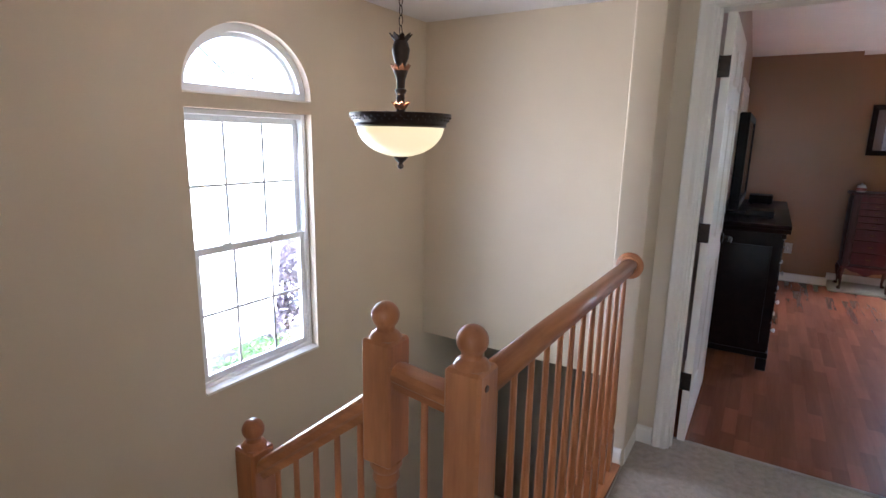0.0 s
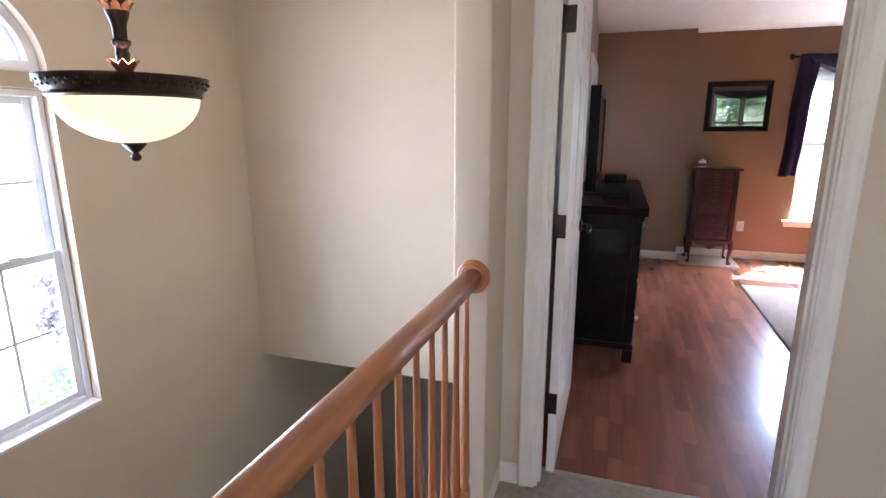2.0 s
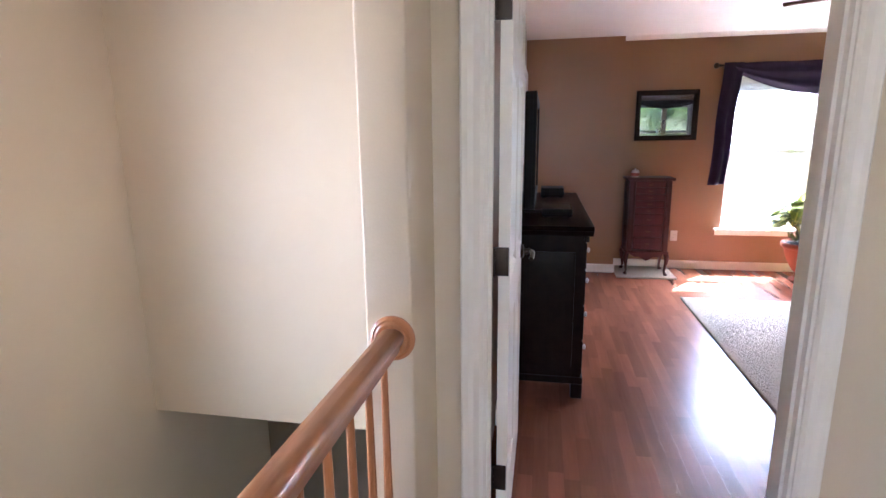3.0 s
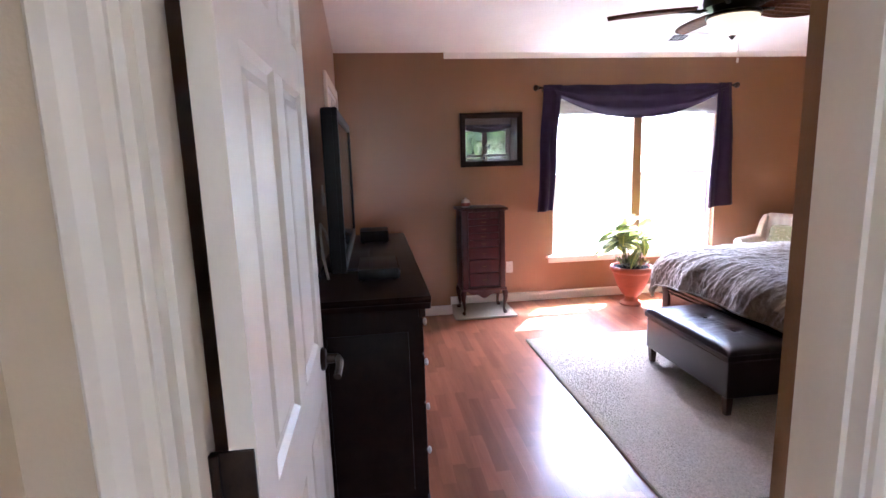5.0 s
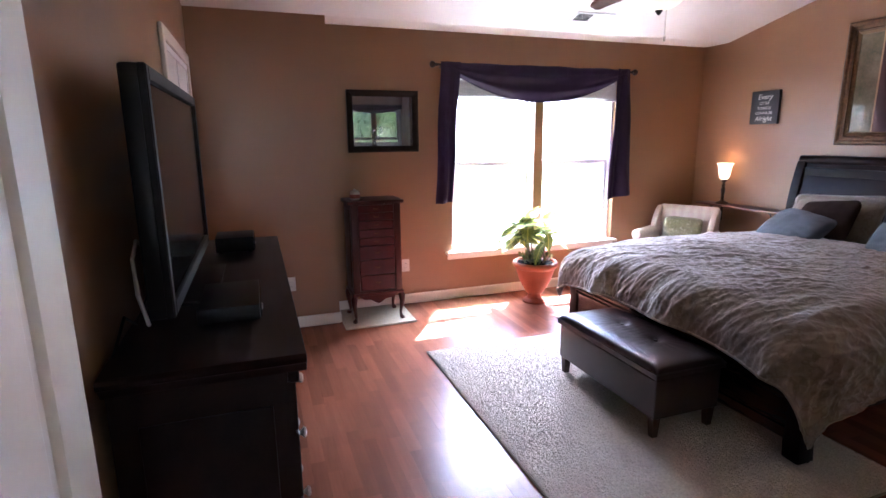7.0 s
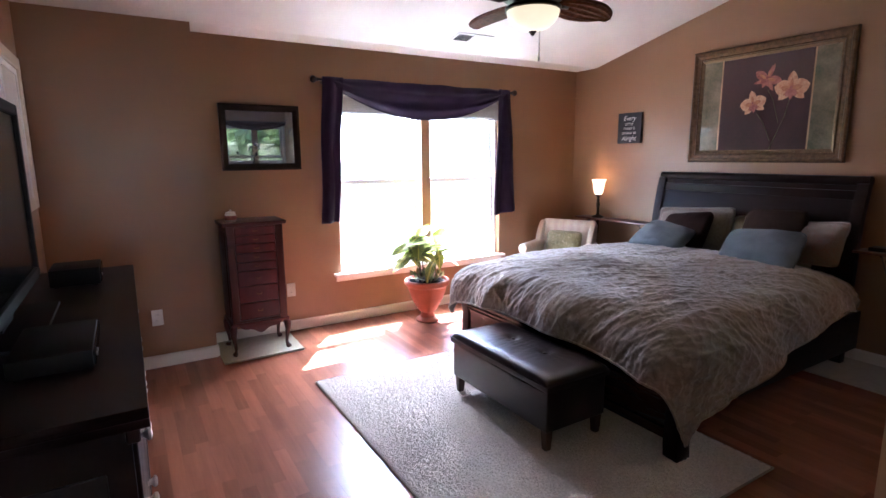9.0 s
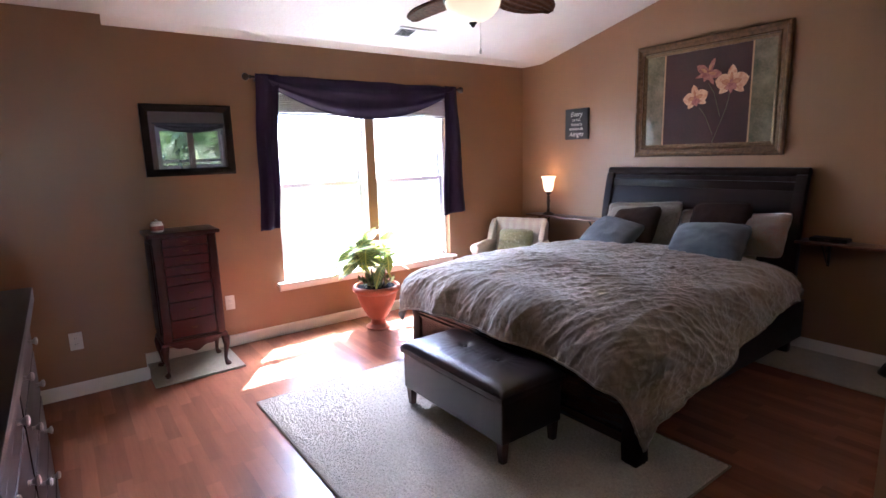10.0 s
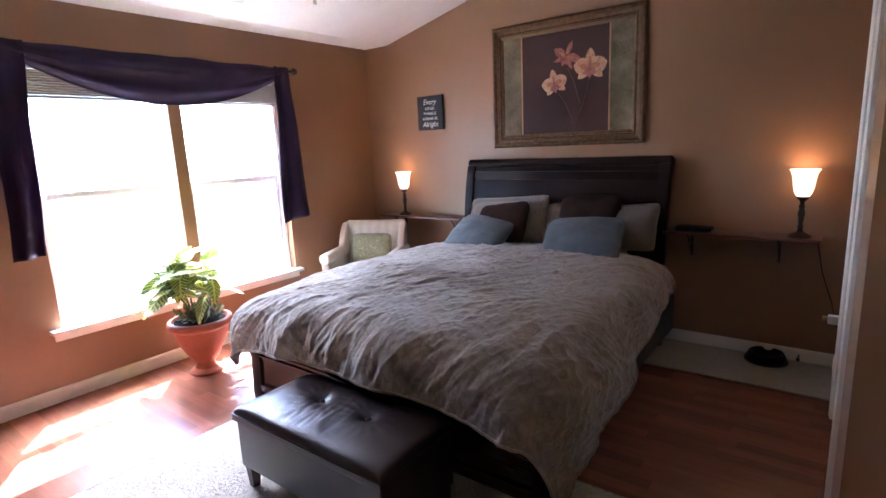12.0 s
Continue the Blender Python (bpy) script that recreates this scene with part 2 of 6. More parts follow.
def patterned(name, base, line, accent, scale, crumple=0.0):
    """A woven cloth with a trailing branch pattern and a slub."""
    m = mat(name, base, tuple(v * 0.8 for v in base), 7, 0.85, bump=0.35, bscale=170, sheen=0.35)
    nt = m.node_tree
    N, L = nt.nodes, nt.links
    p = N["Principled BSDF"]
    ground = p.inputs["Base Color"].links[0].from_socket
    tc = N.new("ShaderNodeTexCoord")
    warp = N.new("ShaderNodeTexNoise")
    warp.inputs["Scale"].default_value, warp.inputs["Detail"].default_value = scale * 0.8, 3
    L.new(tc.outputs["Object"], warp.inputs["Vector"])
    add = N.new("ShaderNodeMixRGB")
    add.inputs["Fac"].default_value = 0.25
    L.new(tc.outputs["Object"], add.inputs["Color1"])
    L.new(warp.outputs["Color"], add.inputs["Color2"])
    vor = N.new("ShaderNodeTexVoronoi")
    vor.feature = "DISTANCE_TO_EDGE"
    vor.inputs["Scale"].default_value = scale
    L.new(add.outputs["Color"], vor.inputs["Vector"])
    r1 = N.new("ShaderNodeValToRGB")
    r1.color_ramp.elements[0].color, r1.color_ramp.elements[1].color = (1, 1, 1, 1), (0, 0, 0, 1)
    r1.color_ramp.elements[1].position = 0.09
    L.new(vor.outputs["Distance"], r1.inputs[0])
    spots = N.new("ShaderNodeTexNoise")
    spots.inputs["Scale"].default_value, spots.inputs["Detail"].default_value = scale * 1.6, 4
    L.new(tc.outputs["Object"], spots.inputs["Vector"])
    r2 = N.new("ShaderNodeValToRGB")
    r2.color_ramp.elements[0].position, r2.color_ramp.elements[1].position = 0.56, 0.66
    L.new(spots.outputs["Fac"], r2.inputs[0])
    m1, m2 = N.new("ShaderNodeMixRGB"), N.new("ShaderNodeMixRGB")
    half = N.new("ShaderNodeMath")
    half.operation = "MULTIPLY"
    half.inputs[1].default_value = 0.42
    L.new(r1.outputs["Color"], half.inputs[0])
    half2 = N.new("ShaderNodeMath")
    half2.operation = "MULTIPLY"
    half2.inputs[1].default_value = 0.5
    L.new(r2.outputs["Color"], half2.inputs[0])
    L.new(half.outputs[0], m1.inputs["Fac"])
    L.new(ground, m1.inputs["Color1"])
    m1.inputs["Color2"].default_value = (*line, 1)
    L.new(half2.outputs[0], m2.inputs["Fac"])
    L.new(m1.outputs["Color"], m2.inputs["Color1"])
    m2.inputs["Color2"].default_value = (*accent, 1)
    L.new(m2.outputs["Color"], p.inputs["Base Color"])
    if crumple:
        cr = N.new("ShaderNodeTexNoise")
        cr.inputs["Scale"].default_value, cr.inputs["Detail"].default_value, cr.inputs["Distortion"].default_value = 30, 4, 0.8
        L.new(tc.outputs["Object"], cr.inputs["Vector"])
        bp = N.new("ShaderNodeBump")
        bp.inputs["Strength"].default_value, bp.inputs["Distance"].default_value = crumple, 0.014
        L.new(cr.outputs["Fac"], bp.inputs["Height"])
        L.new(p.inputs["Normal"].links[0].from_socket, bp.inputs["Normal"])
        L.new(bp.outputs["Normal"], p.inputs["Normal"])
    return m


def let_through(m, share):
    """Thin leaves pass part of the light to their other side."""
    N, L = m.node_tree.nodes, m.node_tree.links
    p, out = N["Principled BSDF"], N["Material Output"]
    tr, mix = N.new("ShaderNodeBsdfTranslucent"), N.new("ShaderNodeMixShader")
    mix.inputs["Fac"].default_value = share
    L.new(p.inputs["Base Color"].links[0].from_socket, tr.inputs["Color"])
    L.new(p.outputs[0], mix.inputs[1])
    L.new(tr.outputs[0], mix.inputs[2])
    L.new(mix.outputs[0], out.inputs["Surface"])


let_through(M["purple"], 0.16)


def veined(m, rib):
    """A pale midrib and slanting side veins along a leaf that lies on its own x axis."""
    N, L = m.node_tree.nodes, m.node_tree.links
    p = N["Principled BSDF"]
    ground = p.inputs["Base Color"].links[0].from_socket
    tc, sep, side = N.new("ShaderNodeTexCoord"), N.new("ShaderNodeSeparateXYZ"), N.new("ShaderNodeMath")
    L.new(tc.outputs["Object"], sep.inputs[0])
    side.operation = "ABSOLUTE"
    L.new(sep.outputs["Y"], side.inputs[0])

    def calc(op, a, b):
        n = N.new("ShaderNodeMath")
        n.operation = op
        for k, v in enumerate((a, b)):
            if isinstance(v, float):
                n.inputs[k].default_value = v
            else:
                L.new(v, n.inputs[k])
        return n.outputs[0]
    wave = calc("SINE", calc("MULTIPLY", calc("SUBTRACT", sep.outputs["X"], side.outputs[0]), 230.0), 0.0)
    vein = calc("GREATER_THAN", wave, 0.45)
    mid = calc("LESS_THAN", side.outputs[0], 0.006)
    fac = calc("MAXIMUM", calc("MULTIPLY", vein, 0.75), mid)
    mix = N.new("ShaderNodeMixRGB")
    L.new(fac, mix.inputs["Fac"])
    L.new(ground, mix.inputs["Color1"])
    mix.inputs["Color2"].default_value = (*rib, 1)
    L.new(mix.outputs["Color"], p.inputs["Base Color"])


def striped(m, tint, pitch):
    """Soft woven stripes across the thing's own x axis."""
    N, L = m.node_tree.nodes, m.node_tree.links
    p = N["Principled BSDF"]
    ground = p.inputs["Base Color"].links[0].from_socket
    tc, wave, mix, share = N.new("ShaderNodeTexCoord"), N.new("ShaderNodeTexWave"), N.new("ShaderNodeMixRGB"), N.new("ShaderNodeMath")
    wave.inputs["Scale"].default_value, wave.inputs["Distortion"].default_value = pitch, 0.4
    L.new(tc.outputs["Object"], wave.inputs["Vector"])
    share.operation = "MULTIPLY"
    share.inputs[1].default_value = 0.5
    L.new(wave.outputs["Fac"], share.inputs[0])
    L.new(share.outputs[0], mix.inputs["Fac"])
    L.new(ground, mix.inputs["Color1"])
    mix.inputs["Color2"].default_value = (*tint, 1)
    L.new(mix.outputs["Color"], p.inputs["Base Color"])


striped(M["cream"], (0.50, 0.36, 0.30), 3.2)
veined(M["leaf"], (0.52, 0.50, 0.10))
for leafy in ("leaf", "small_leaf", "green_leaf", "red_leaf"):
    let_through(M[leafy], 0.30)
M["duvet"] = patterned("taupe_jacquard", (0.275, 0.226, 0.176), (0.110, 0.076, 0.056), (0.170, 0.150, 0.138), 11, 0.30)
M["sham"] = patterned("sham_jacquard", (0.20, 0.165, 0.125), (0.085, 0.055, 0.038), (0.15, 0.12, 0.095), 12)
M["coral_sham"] = patterned("coral_sham", (0.19, 0.145, 0.11), (0.20, 0.065, 0.04), (0.13, 0.10, 0.08), 13)
M["cushion"] = patterned("olive_cushion", (0.30, 0.28, 0.14), (0.05, 0.06, 0.035), (0.55, 0.50, 0.33), 26)


def print_paper(name, c1, c2, scale, coat=0.12):
    m = mat(name, c1, c2, scale, 0.5)
    p = m.node_tree.nodes["Principled BSDF"]
    p.inputs["Coat Weight"].default_value, p.inputs["Coat Roughness"].default_value = coat, 0.01
    p.inputs["Coat IOR"].default_value, p.inputs["Specular IOR Level"].default_value = 2.0, 0.2
    return m


M["photo"] = print_paper("photo_under_glass", (0.045, 0.050, 0.090), (0.060, 0.066, 0.110), 5, 1.0)
M["photo"].node_tree.nodes["Principled BSDF"].inputs["Coat IOR"].default_value = 2.7
M["art_dark"] = print_paper("art_maroon", (0.062, 0.020, 0.017), (0.034, 0.012, 0.011), 3)
M["art_side"] = print_paper("art_side_panel", (0.045, 0.048, 0.018), (0.22, 0.165, 0.10), 7)
M["art_line"] = print_paper("art_line", (0.45, 0.26, 0.14), None, 9)
M["petal"] = print_paper("art_petal", (0.66, 0.44, 0.27), (0.46, 0.19, 0.10), 30)
M["petal_pink"] = print_paper("art_petal_pink", (0.42, 0.17, 0.13), (0.20, 0.05, 0.04), 30)
M["petal_core"] = print_paper("art_petal_core", (0.50, 0.24, 0.11), (0.30, 0.09, 0.05), 40)
M["art_stem"] = print_paper("art_stem", (0.10, 0.085, 0.04), None, 20)

# ---- building helpers ----


def box(bm, x0, y0, z0, x1, y1, z1):
    """A box; returns its vertices."""
    r = bmesh.ops.create_cube(bm, size=1.0)["verts"]
    bmesh.ops.scale(bm, vec=(abs(x1 - x0), abs(y1 - y0), abs(z1 - z0)), verts=r)
    bmesh.ops.translate(bm, vec=((x0 + x1) / 2, (y0 + y1) / 2, (z0 + z1) / 2), verts=r)
    return r


def soft(bm, width=0.004, segments=2):
    """Round the hard edges of all that is in bm."""
    edges = [e for e in bm.edges if len(e.link_faces) == 2 and e.calc_face_angle(0) > 0.6]
    bmesh.ops.bevel(bm, geom=edges, offset=width, segments=segments, affect="EDGES", profile=0.6, clamp_overlap=True)
    return bm


def rbox(x0, y0, z0, x1, y1, z1, width=0.004, segments=2):
    bm = bmesh.new()
    box(bm, x0, y0, z0, x1, y1, z1)
    return soft(bm, width, segments)


def lathe(bm, profile, centre=(0, 0, 0), seg=24, scale=(1, 1)):
    """Turn a profile of (radius, z) round the z axis."""
    rings = []
    for r, z in profile:
        if r < 1e-5:
            rings.append([bm.verts.new((centre[0], centre[1], centre[2] + z))])
        else:
            rings.append([bm.verts.new((centre[0] + scale[0] * r * math.cos(2 * math.pi * i / seg), centre[1] + scale[1] * r * math.sin(2 * math.pi * i / seg), centre[2] + z)) for i in range(seg)])
    for a, b in zip(rings, rings[1:]):
        for i in range(seg):
            j = (i + 1) % seg
            if len(a) == 1 and len(b) == 1:
                break
            if len(a) == 1:
                bm.faces.new((a[0], b[j], b[i]))
            elif len(b) == 1:
                bm.faces.new((a[i], a[j], b[0]))
            else:
                bm.faces.new((a[i], a[j], b[j], b[i]))
    for ring in (rings[0], rings[-1]):
        if len(ring) > 1:
            bm.faces.new(ring)
    bmesh.ops.recalc_face_normals(bm, faces=bm.faces[:])
    return bm


def tube(bm, pts, radius, seg=8, scale_at=None):
    """A round bar along points."""
    pts = [Vector(p) for p in pts]
    rings = []
    for i, p in enumerate(pts):
        d = (pts[min(i + 1, len(pts) - 1)] - pts[max(i - 1, 0)]).normalized()
        up = Vector((0, 0, 1)) if abs(d.z) < 0.9 else Vector((1, 0, 0))
        a = d.cross(up).normalized()
        b = d.cross(a)
        r = radius * (scale_at(i / (len(pts) - 1)) if scale_at else 1)
        rings.append([bm.verts.new(p + a * r * math.cos(2 * math.pi * k / seg) + b * r * math.sin(2 * math.pi * k / seg)) for k in range(seg)])
    for q, w in zip(rings, rings[1:]):
        for k in range(seg):
            bm.faces.new((q[k], q[(k + 1) % seg], w[(k + 1) % seg], w[k]))
    bm.faces.new(rings[0])
    bm.faces.new(rings[-1])
    bmesh.ops.recalc_face_normals(bm, faces=bm.faces[:])
    return bm


def sweep(bm, section, pts, up=(0, 0, 1)):
    """A moulding: a section of (side, up) drawn along straight or bent points."""
    pts = [Vector(p) for p in pts]
    rings = []
    for i, p in enumerate(pts):
        d = (pts[min(i + 1, len(pts) - 1)] - pts[max(i - 1, 0)]).normalized()
        side = d.cross(Vector(up)).normalized()
        upv = side.cross(d)
        rings.append([bm.verts.new(p + side * a + upv * b) for a, b in section])
    n = len(section)
    for q, w in zip(rings, rings[1:]):
        for k in range(n):
            bm.faces.new((q[k], q[(k + 1) % n], w[(k + 1) % n], w[k]))
    bm.faces.new(rings[0])
    bm.faces.new(rings[-1])
    bmesh.ops.recalc_face_normals(bm, faces=bm.faces[:])
    return bm


def prism(bm, outline, axis, a, b):
    """Extrude an outline of two coordinates along an axis ('x', 'y' or 'z') from a to b."""
    def at(u, v, w):
        return {"x": (w, u, v), "y": (u, w, v), "z": (u, v, w)}[axis]
    lo = [bm.verts.new(at(u, v, a)) for u, v in outline]
    hi = [bm.verts.new(at(u, v, b)) for u, v in outline]
    n = len(outline)
    for k in range(n):
        bm.faces.new((lo[k], lo[(k + 1) % n], hi[(k + 1) % n], hi[k]))
    bm.faces.new(lo)
    bm.faces.new(hi)
    bmesh.ops.recalc_face_normals(bm, faces=bm.faces[:])
    return bm


def mesh_of(name, bm, material, smooth=None):
    me = bpy.data.meshes.new(name)
    bm.to_mesh(me)
    bm.free()
    if material:
        me.materials.append(M[material] if isinstance(material, str) else material)
    if smooth:
        me.polygons.foreach_set("use_smooth", [True] * len(me.polygons))
        if smooth is not True:
            me.set_sharp_from_angle(angle=radians(smooth))
    return me


def part(name, bm, material, parent, label="", smooth=35):
    ob = new(name, mesh_of(name, bm, material, smooth))
    ob.parent = parent
    if label:
        tagged(ob, label)
    return ob


def thing(name, place, label, category, group="", turn=0.0):
    ob = new(name)
    ob.empty_display_size = 0.1
    ob.matrix_basis = pose(*place, 0, 0, turn)
    return tagged(ob, label, category, group)


def structure(name, bm, material, label, category, smooth=None):
    ob = new(name, mesh_of(name, bm, material, smooth))
    return tagged(ob, label, category, kind="structure")


def boxes(*rows):
    bm = bmesh.new()
    for r in rows:
        box(bm, *r)
    return bm

# ---- the large structure ----
CEIL, SOFFIT_Y, SLOPE = 2.41, 9.25, 0.24


def vault(y):
    return CEIL + SLOPE * max(0.0, SOFFIT_Y - y)


# walls of the bedroom
structure("wall_north", boxes((1.12, 9.54, 0, 2.24, 9.69, CEIL), (4.02, 9.54, 0, 5.24, 9.69, CEIL), (2.24, 9.54, 0, 4.02, 9.69, 0.44), (2.24, 9.54, 2.06, 4.02, 9.69, CEIL)),
          "room_paint", "warm brown painted wall with a twin window", "wall")
structure("wall_chase", boxes((0.0, 9.24, 0, 1.12, 9.69, CEIL)), "room_paint", "warm brown painted boxed-out wall corner", "wall")
bm = bmesh.new()
prism(bm, [(5.0, 0), (9.54, 0), (9.54, CEIL), (SOFFIT_Y, CEIL), (5.0, vault(5.0))], "x", 5.08, 5.24)
structure("wall_east", bm, "room_paint", "warm brown painted gable wall behind the bed", "wall")
bm = bmesh.new()
prism(bm, [(5.09, 0), (9.24, 0), (9.24, CEIL), (5.09, vault(5.09))], "x", 0.062, 0.155)
structure("wall_west", bm, "room_paint", "warm brown painted wall behind the dresser", "wall")
structure("wall_south", boxes((2.95, 5.52, 0, 3.56, 5.67, 3.35), (4.37, 5.52, 0, 5.08, 5.67, 3.35), (3.56, 5.52, 2.04, 4.37, 5.67, 3.35),
                              (1.195, 5.04, 0, 1.995, 5.27, 3.45), (1.995, 5.10, 0, 2.95, 5.25, 1.38), (1.995, 5.10, 2.02, 2.95, 5.25, 3.45), (2.95, 5.10, 0, 3.06, 5.515, 3.45), (3.06, 5.02, 0, 5.08, 5.10, 3.45)),
          "room_paint", "warm brown painted wall with a closet door", "wall")
structure("wall_entry", boxes((1.083, 5.035, 0, 1.195, 5.092, 3.45), (0.155, 5.035, 2.045, 1.083, 5.092, 3.45), (0.155, 5.035, 0, 0.2, 5.092, 2.045)), "room_paint", "warm brown painted wall beside the bedroom door", "wall")

# walls of the hall and the stairwell
HB, HT = -2.75, 2.42
structure("wall_hall_door", boxes((1.083, 4.975, 0, 1.36, 5.032, HT), (0.2, 4.975, 2.045, 1.083, 5.032, HT), (0.05, 4.975, 0, 0.2, 5.032, HT)), "hall_paint", "pale tan painted hall wall round the bedroom door", "wall")
bm = boxes((-0.06, 4.70, -0.285, 0.06, 6.25, HT))
corner = [e for e in bm.edges if abs(e.verts[0].co.y - 4.70) < 1e-4 and abs(e.verts[1].co.y - 4.70) < 1e-4 and abs(e.verts[0].co.z - e.verts[1].co.z) > 1]
bmesh.ops.bevel(bm, geom=corner, offset=0.007, segments=4, affect="EDGES", profile=0.5)
structure("wall_pier", bm, "hall_paint", "pale tan wall end with rounded corners", "wall", 30)
structure("wall_stair_north", boxes((-2.1, 6.25, -0.285, 0.06, 6.40, HT)), "hall_paint", "pale tan painted stairwell wall", "wall")
structure("wall_stair_lower", boxes((-2.1, 7.55, HB, 1.36, 7.70, -0.27), (1.36, 2.0, HB, 1.5, 7.7, -0.27)), "lower_shade_paint", "lower floor wall, its tan darkened for the shade down there", "wall")
structure("wall_hall_east", boxes((1.36, 0.6, -0.27, 1.5, 5.032, HT)), "hall_paint", "pale tan painted hall wall", "wall")
structure("wall_hall_south", boxes((-2.1, 0.45, -0.27, 0.15, 0.6, HT), (1.05, 0.45, -0.27, 1.5, 0.6, HT), (0.15, 0.45, -0.27, 1.05, 0.6, 0.88), (0.15, 0.45, 2.02, 1.05, 0.6, HT), (-2.1, 2.0, HB, -0.3, 2.12, HT), (-0.3, 0.6, -0.27, -0.18, 2.12, HT)), "hall_paint", "pale tan painted wall behind the hall", "wall")


def arch_y(k, n=28):
    """Points of the arched opening, from its near foot to its far foot."""
    a = math.pi * (1 - k / n)
    return 4.48 + 0.44 * math.cos(a), 1.715 + 0.375 * math.sin(a)


bm = boxes((-2.25, 2.12, HB, -2.1, 4.04, HT), (-2.25, 4.92, HB, -2.1, 7.7, HT), (-2.25, 4.04, HB, -2.1, 4.92, 0.02), (-2.25, 4.04, 1.615, -2.1, 4.92, 1.69), (-2.25, 0.45, HB, -2.1, 2.12, HT))
prism(bm, [arch_y(k) for k in range(29)] + [(4.92, HT), (4.04, HT)], "x", -2.25, -2.1)
structure("wall_stair_west", bm, "hall_paint", "pale tan stairwell wall with a tall arched window", "wall")

# ceilings
bm = bmesh.new()
prism(bm, [(9.69, CEIL), (SOFFIT_Y, CEIL), (5.03, vault(5.03)), (5.03, vault(5.03) + 0.12), (SOFFIT_Y, CEIL + 0.12), (9.69, CEIL + 0.12)], "x", 0.0, 5.24)
structure("ceiling", bm, "ceiling_paint", "white textured vaulted bedroom ceiling", "ceiling")
structure("ceiling_hall", boxes((-2.25, 0.45, HT, 1.5, 5.03, HT + 0.1), (-2.25, 5.03, HT, 0.0, 6.4, HT + 0.1)), "ceiling_paint", "white hall ceiling", "ceiling")

# Overhang added out of view to cut the sky light reaching window_5.
structure("eaves", boxes((1.5, 4.35, 2.12, 5.24, 5.02, 2.26)), "trim", "unseen white overhang added to keep sky light off the rear window", "roof")

# floors
structure("ceiling_lower", boxes((-2.1, 6.40, -0.27, 0.06, 7.55, -0.15), (0.06, 5.1, -0.30, 1.36, 7.55, -0.272)), "ceiling_paint", "ceiling of the lower floor", "ceiling")
structure("floor_base", boxes((0.06, 5.10, -0.27, 5.24, 9.69, -0.012)), "underlay", "dark floor base under the laminate", "floor")
structure("floor_hall", boxes((0.06, 0.6, -0.27, 1.36, 5.085, 0.004), (-0.2, 0.6, -0.27, 0.06, 3.25, 0.004)), "carpet", "beige cut-pile hall carpet", "floor")
structure("floor_lower", boxes((-2.25, 0.45, HB - 0.1, 1.5, 7.7, HB)), "carpet", "beige carpet of the lower floor", "floor")
structure("floor_edge", boxes((-0.06, 3.25, -0.27, 0.058, 4.70, 0.0)), "trim", "white floor edge of the stairwell", "trim")
structure("threshold", rbox(0.217, 5.075, 0.004, 1.066, 5.1, 0.011, 0.003), "old_carpet", "thin strip between carpet and laminate", "trim")

# carpeted stairs: three steps to a landing, then a long flight below
stairs = structure("stairs", boxes((-2.1, 2.12, -0.8, -0.78, 3.42, -0.54)), "carpet", "carpeted stairs with a landing under the window", "stairs")
for i in range(2):
    part("step", rbox(-0.24 - 0.27 * (i + 1), 2.12, -0.36 - 0.18 * i, -0.24 - 0.27 * i, 3.32, -0.18 - 0.18 * i, 0.015), "carpet", stairs)
for i in range(11):
    part("step", rbox(-2.1, 3.42 + 0.26 * i, -0.92 - 0.19 * i, -0.86, 3.42 + 0.26 * (i + 1), -0.73 - 0.19 * i, 0.015), "carpet", stairs)

# baseboards and casings
BASE = [(0, 0), (0.014, 0), (0.014, 0.072), (0.010, 0.084), (0.004, 0.09), (0, 0.09)]


def baseboard(name, a, b, flip=False, label="white painted baseboard"):
    """Along the floor from a to b; the moulding's face is on the right-hand side of the way, or on the left."""
    bm = bmesh.new()
    sec = [(-u, v) for u, v in BASE] if flip else BASE
    sweep(bm, sec, [(*a, 0.001), (*b, 0.001)])
    return structure(name, bm, "trim", label, "baseboard")


baseboard("baseboard_north", (1.12, 9.54), (5.08, 9.54))
baseboard("baseboard_chase", (0.155, 9.24), (1.12, 9.24))
baseboard("baseboard_chase_side", (1.12, 9.24), (1.12, 9.54))
baseboard("baseboard_east", (5.08, 9.54), (5.08, 5.67))
baseboard("baseboard_south", (5.08, 5.67), (4.45, 5.67))
baseboard("baseboard_south_rest", (2.95, 5.27), (1.195, 5.27))
baseboard("baseboard_west", (0.155, 5.95), (0.155, 9.24))
baseboard("baseboard_pier_side", (0.05, 4.72), (0.05, 4.975))
baseboard("baseboard_pier_end", (-0.04, 4.70), (0.05, 4.70))
baseboard("baseboard_hall", (0.05, 4.975), (0.135, 4.975))
baseboard("baseboard_hall_far", (1.143, 4.975), (1.36, 4.975))
baseboard("baseboard_hall_east", (1.36, 4.975), (1.36, 0.6))

CASING = [(0, 0), (0, 0.010), (0.010, 0.017), (0.028, 0.014), (0.044, 0.020), (0.060, 0.020), (0.066, 0.014), (0.066, 0)]


def casing(name, x0, x1, top, y, out, label):
    """Moulded door casing: two legs and a head on a wall at y; out is -1 or 1, the way it faces."""
    bm = bmesh.new()
    for x, s in ((x0, -1), (x1, 1)):
        prism(bm, [(x + s * u, y + out * v) for u, v in CASING], "z", 0.004, top + 0.066)
    prism(bm, [(y + out * (v + 0.001), top + u) for u, v in CASING], "x", x0 - 0.066, x1 + 0.066)
    return structure(name, bm, "trim", label, "trim")


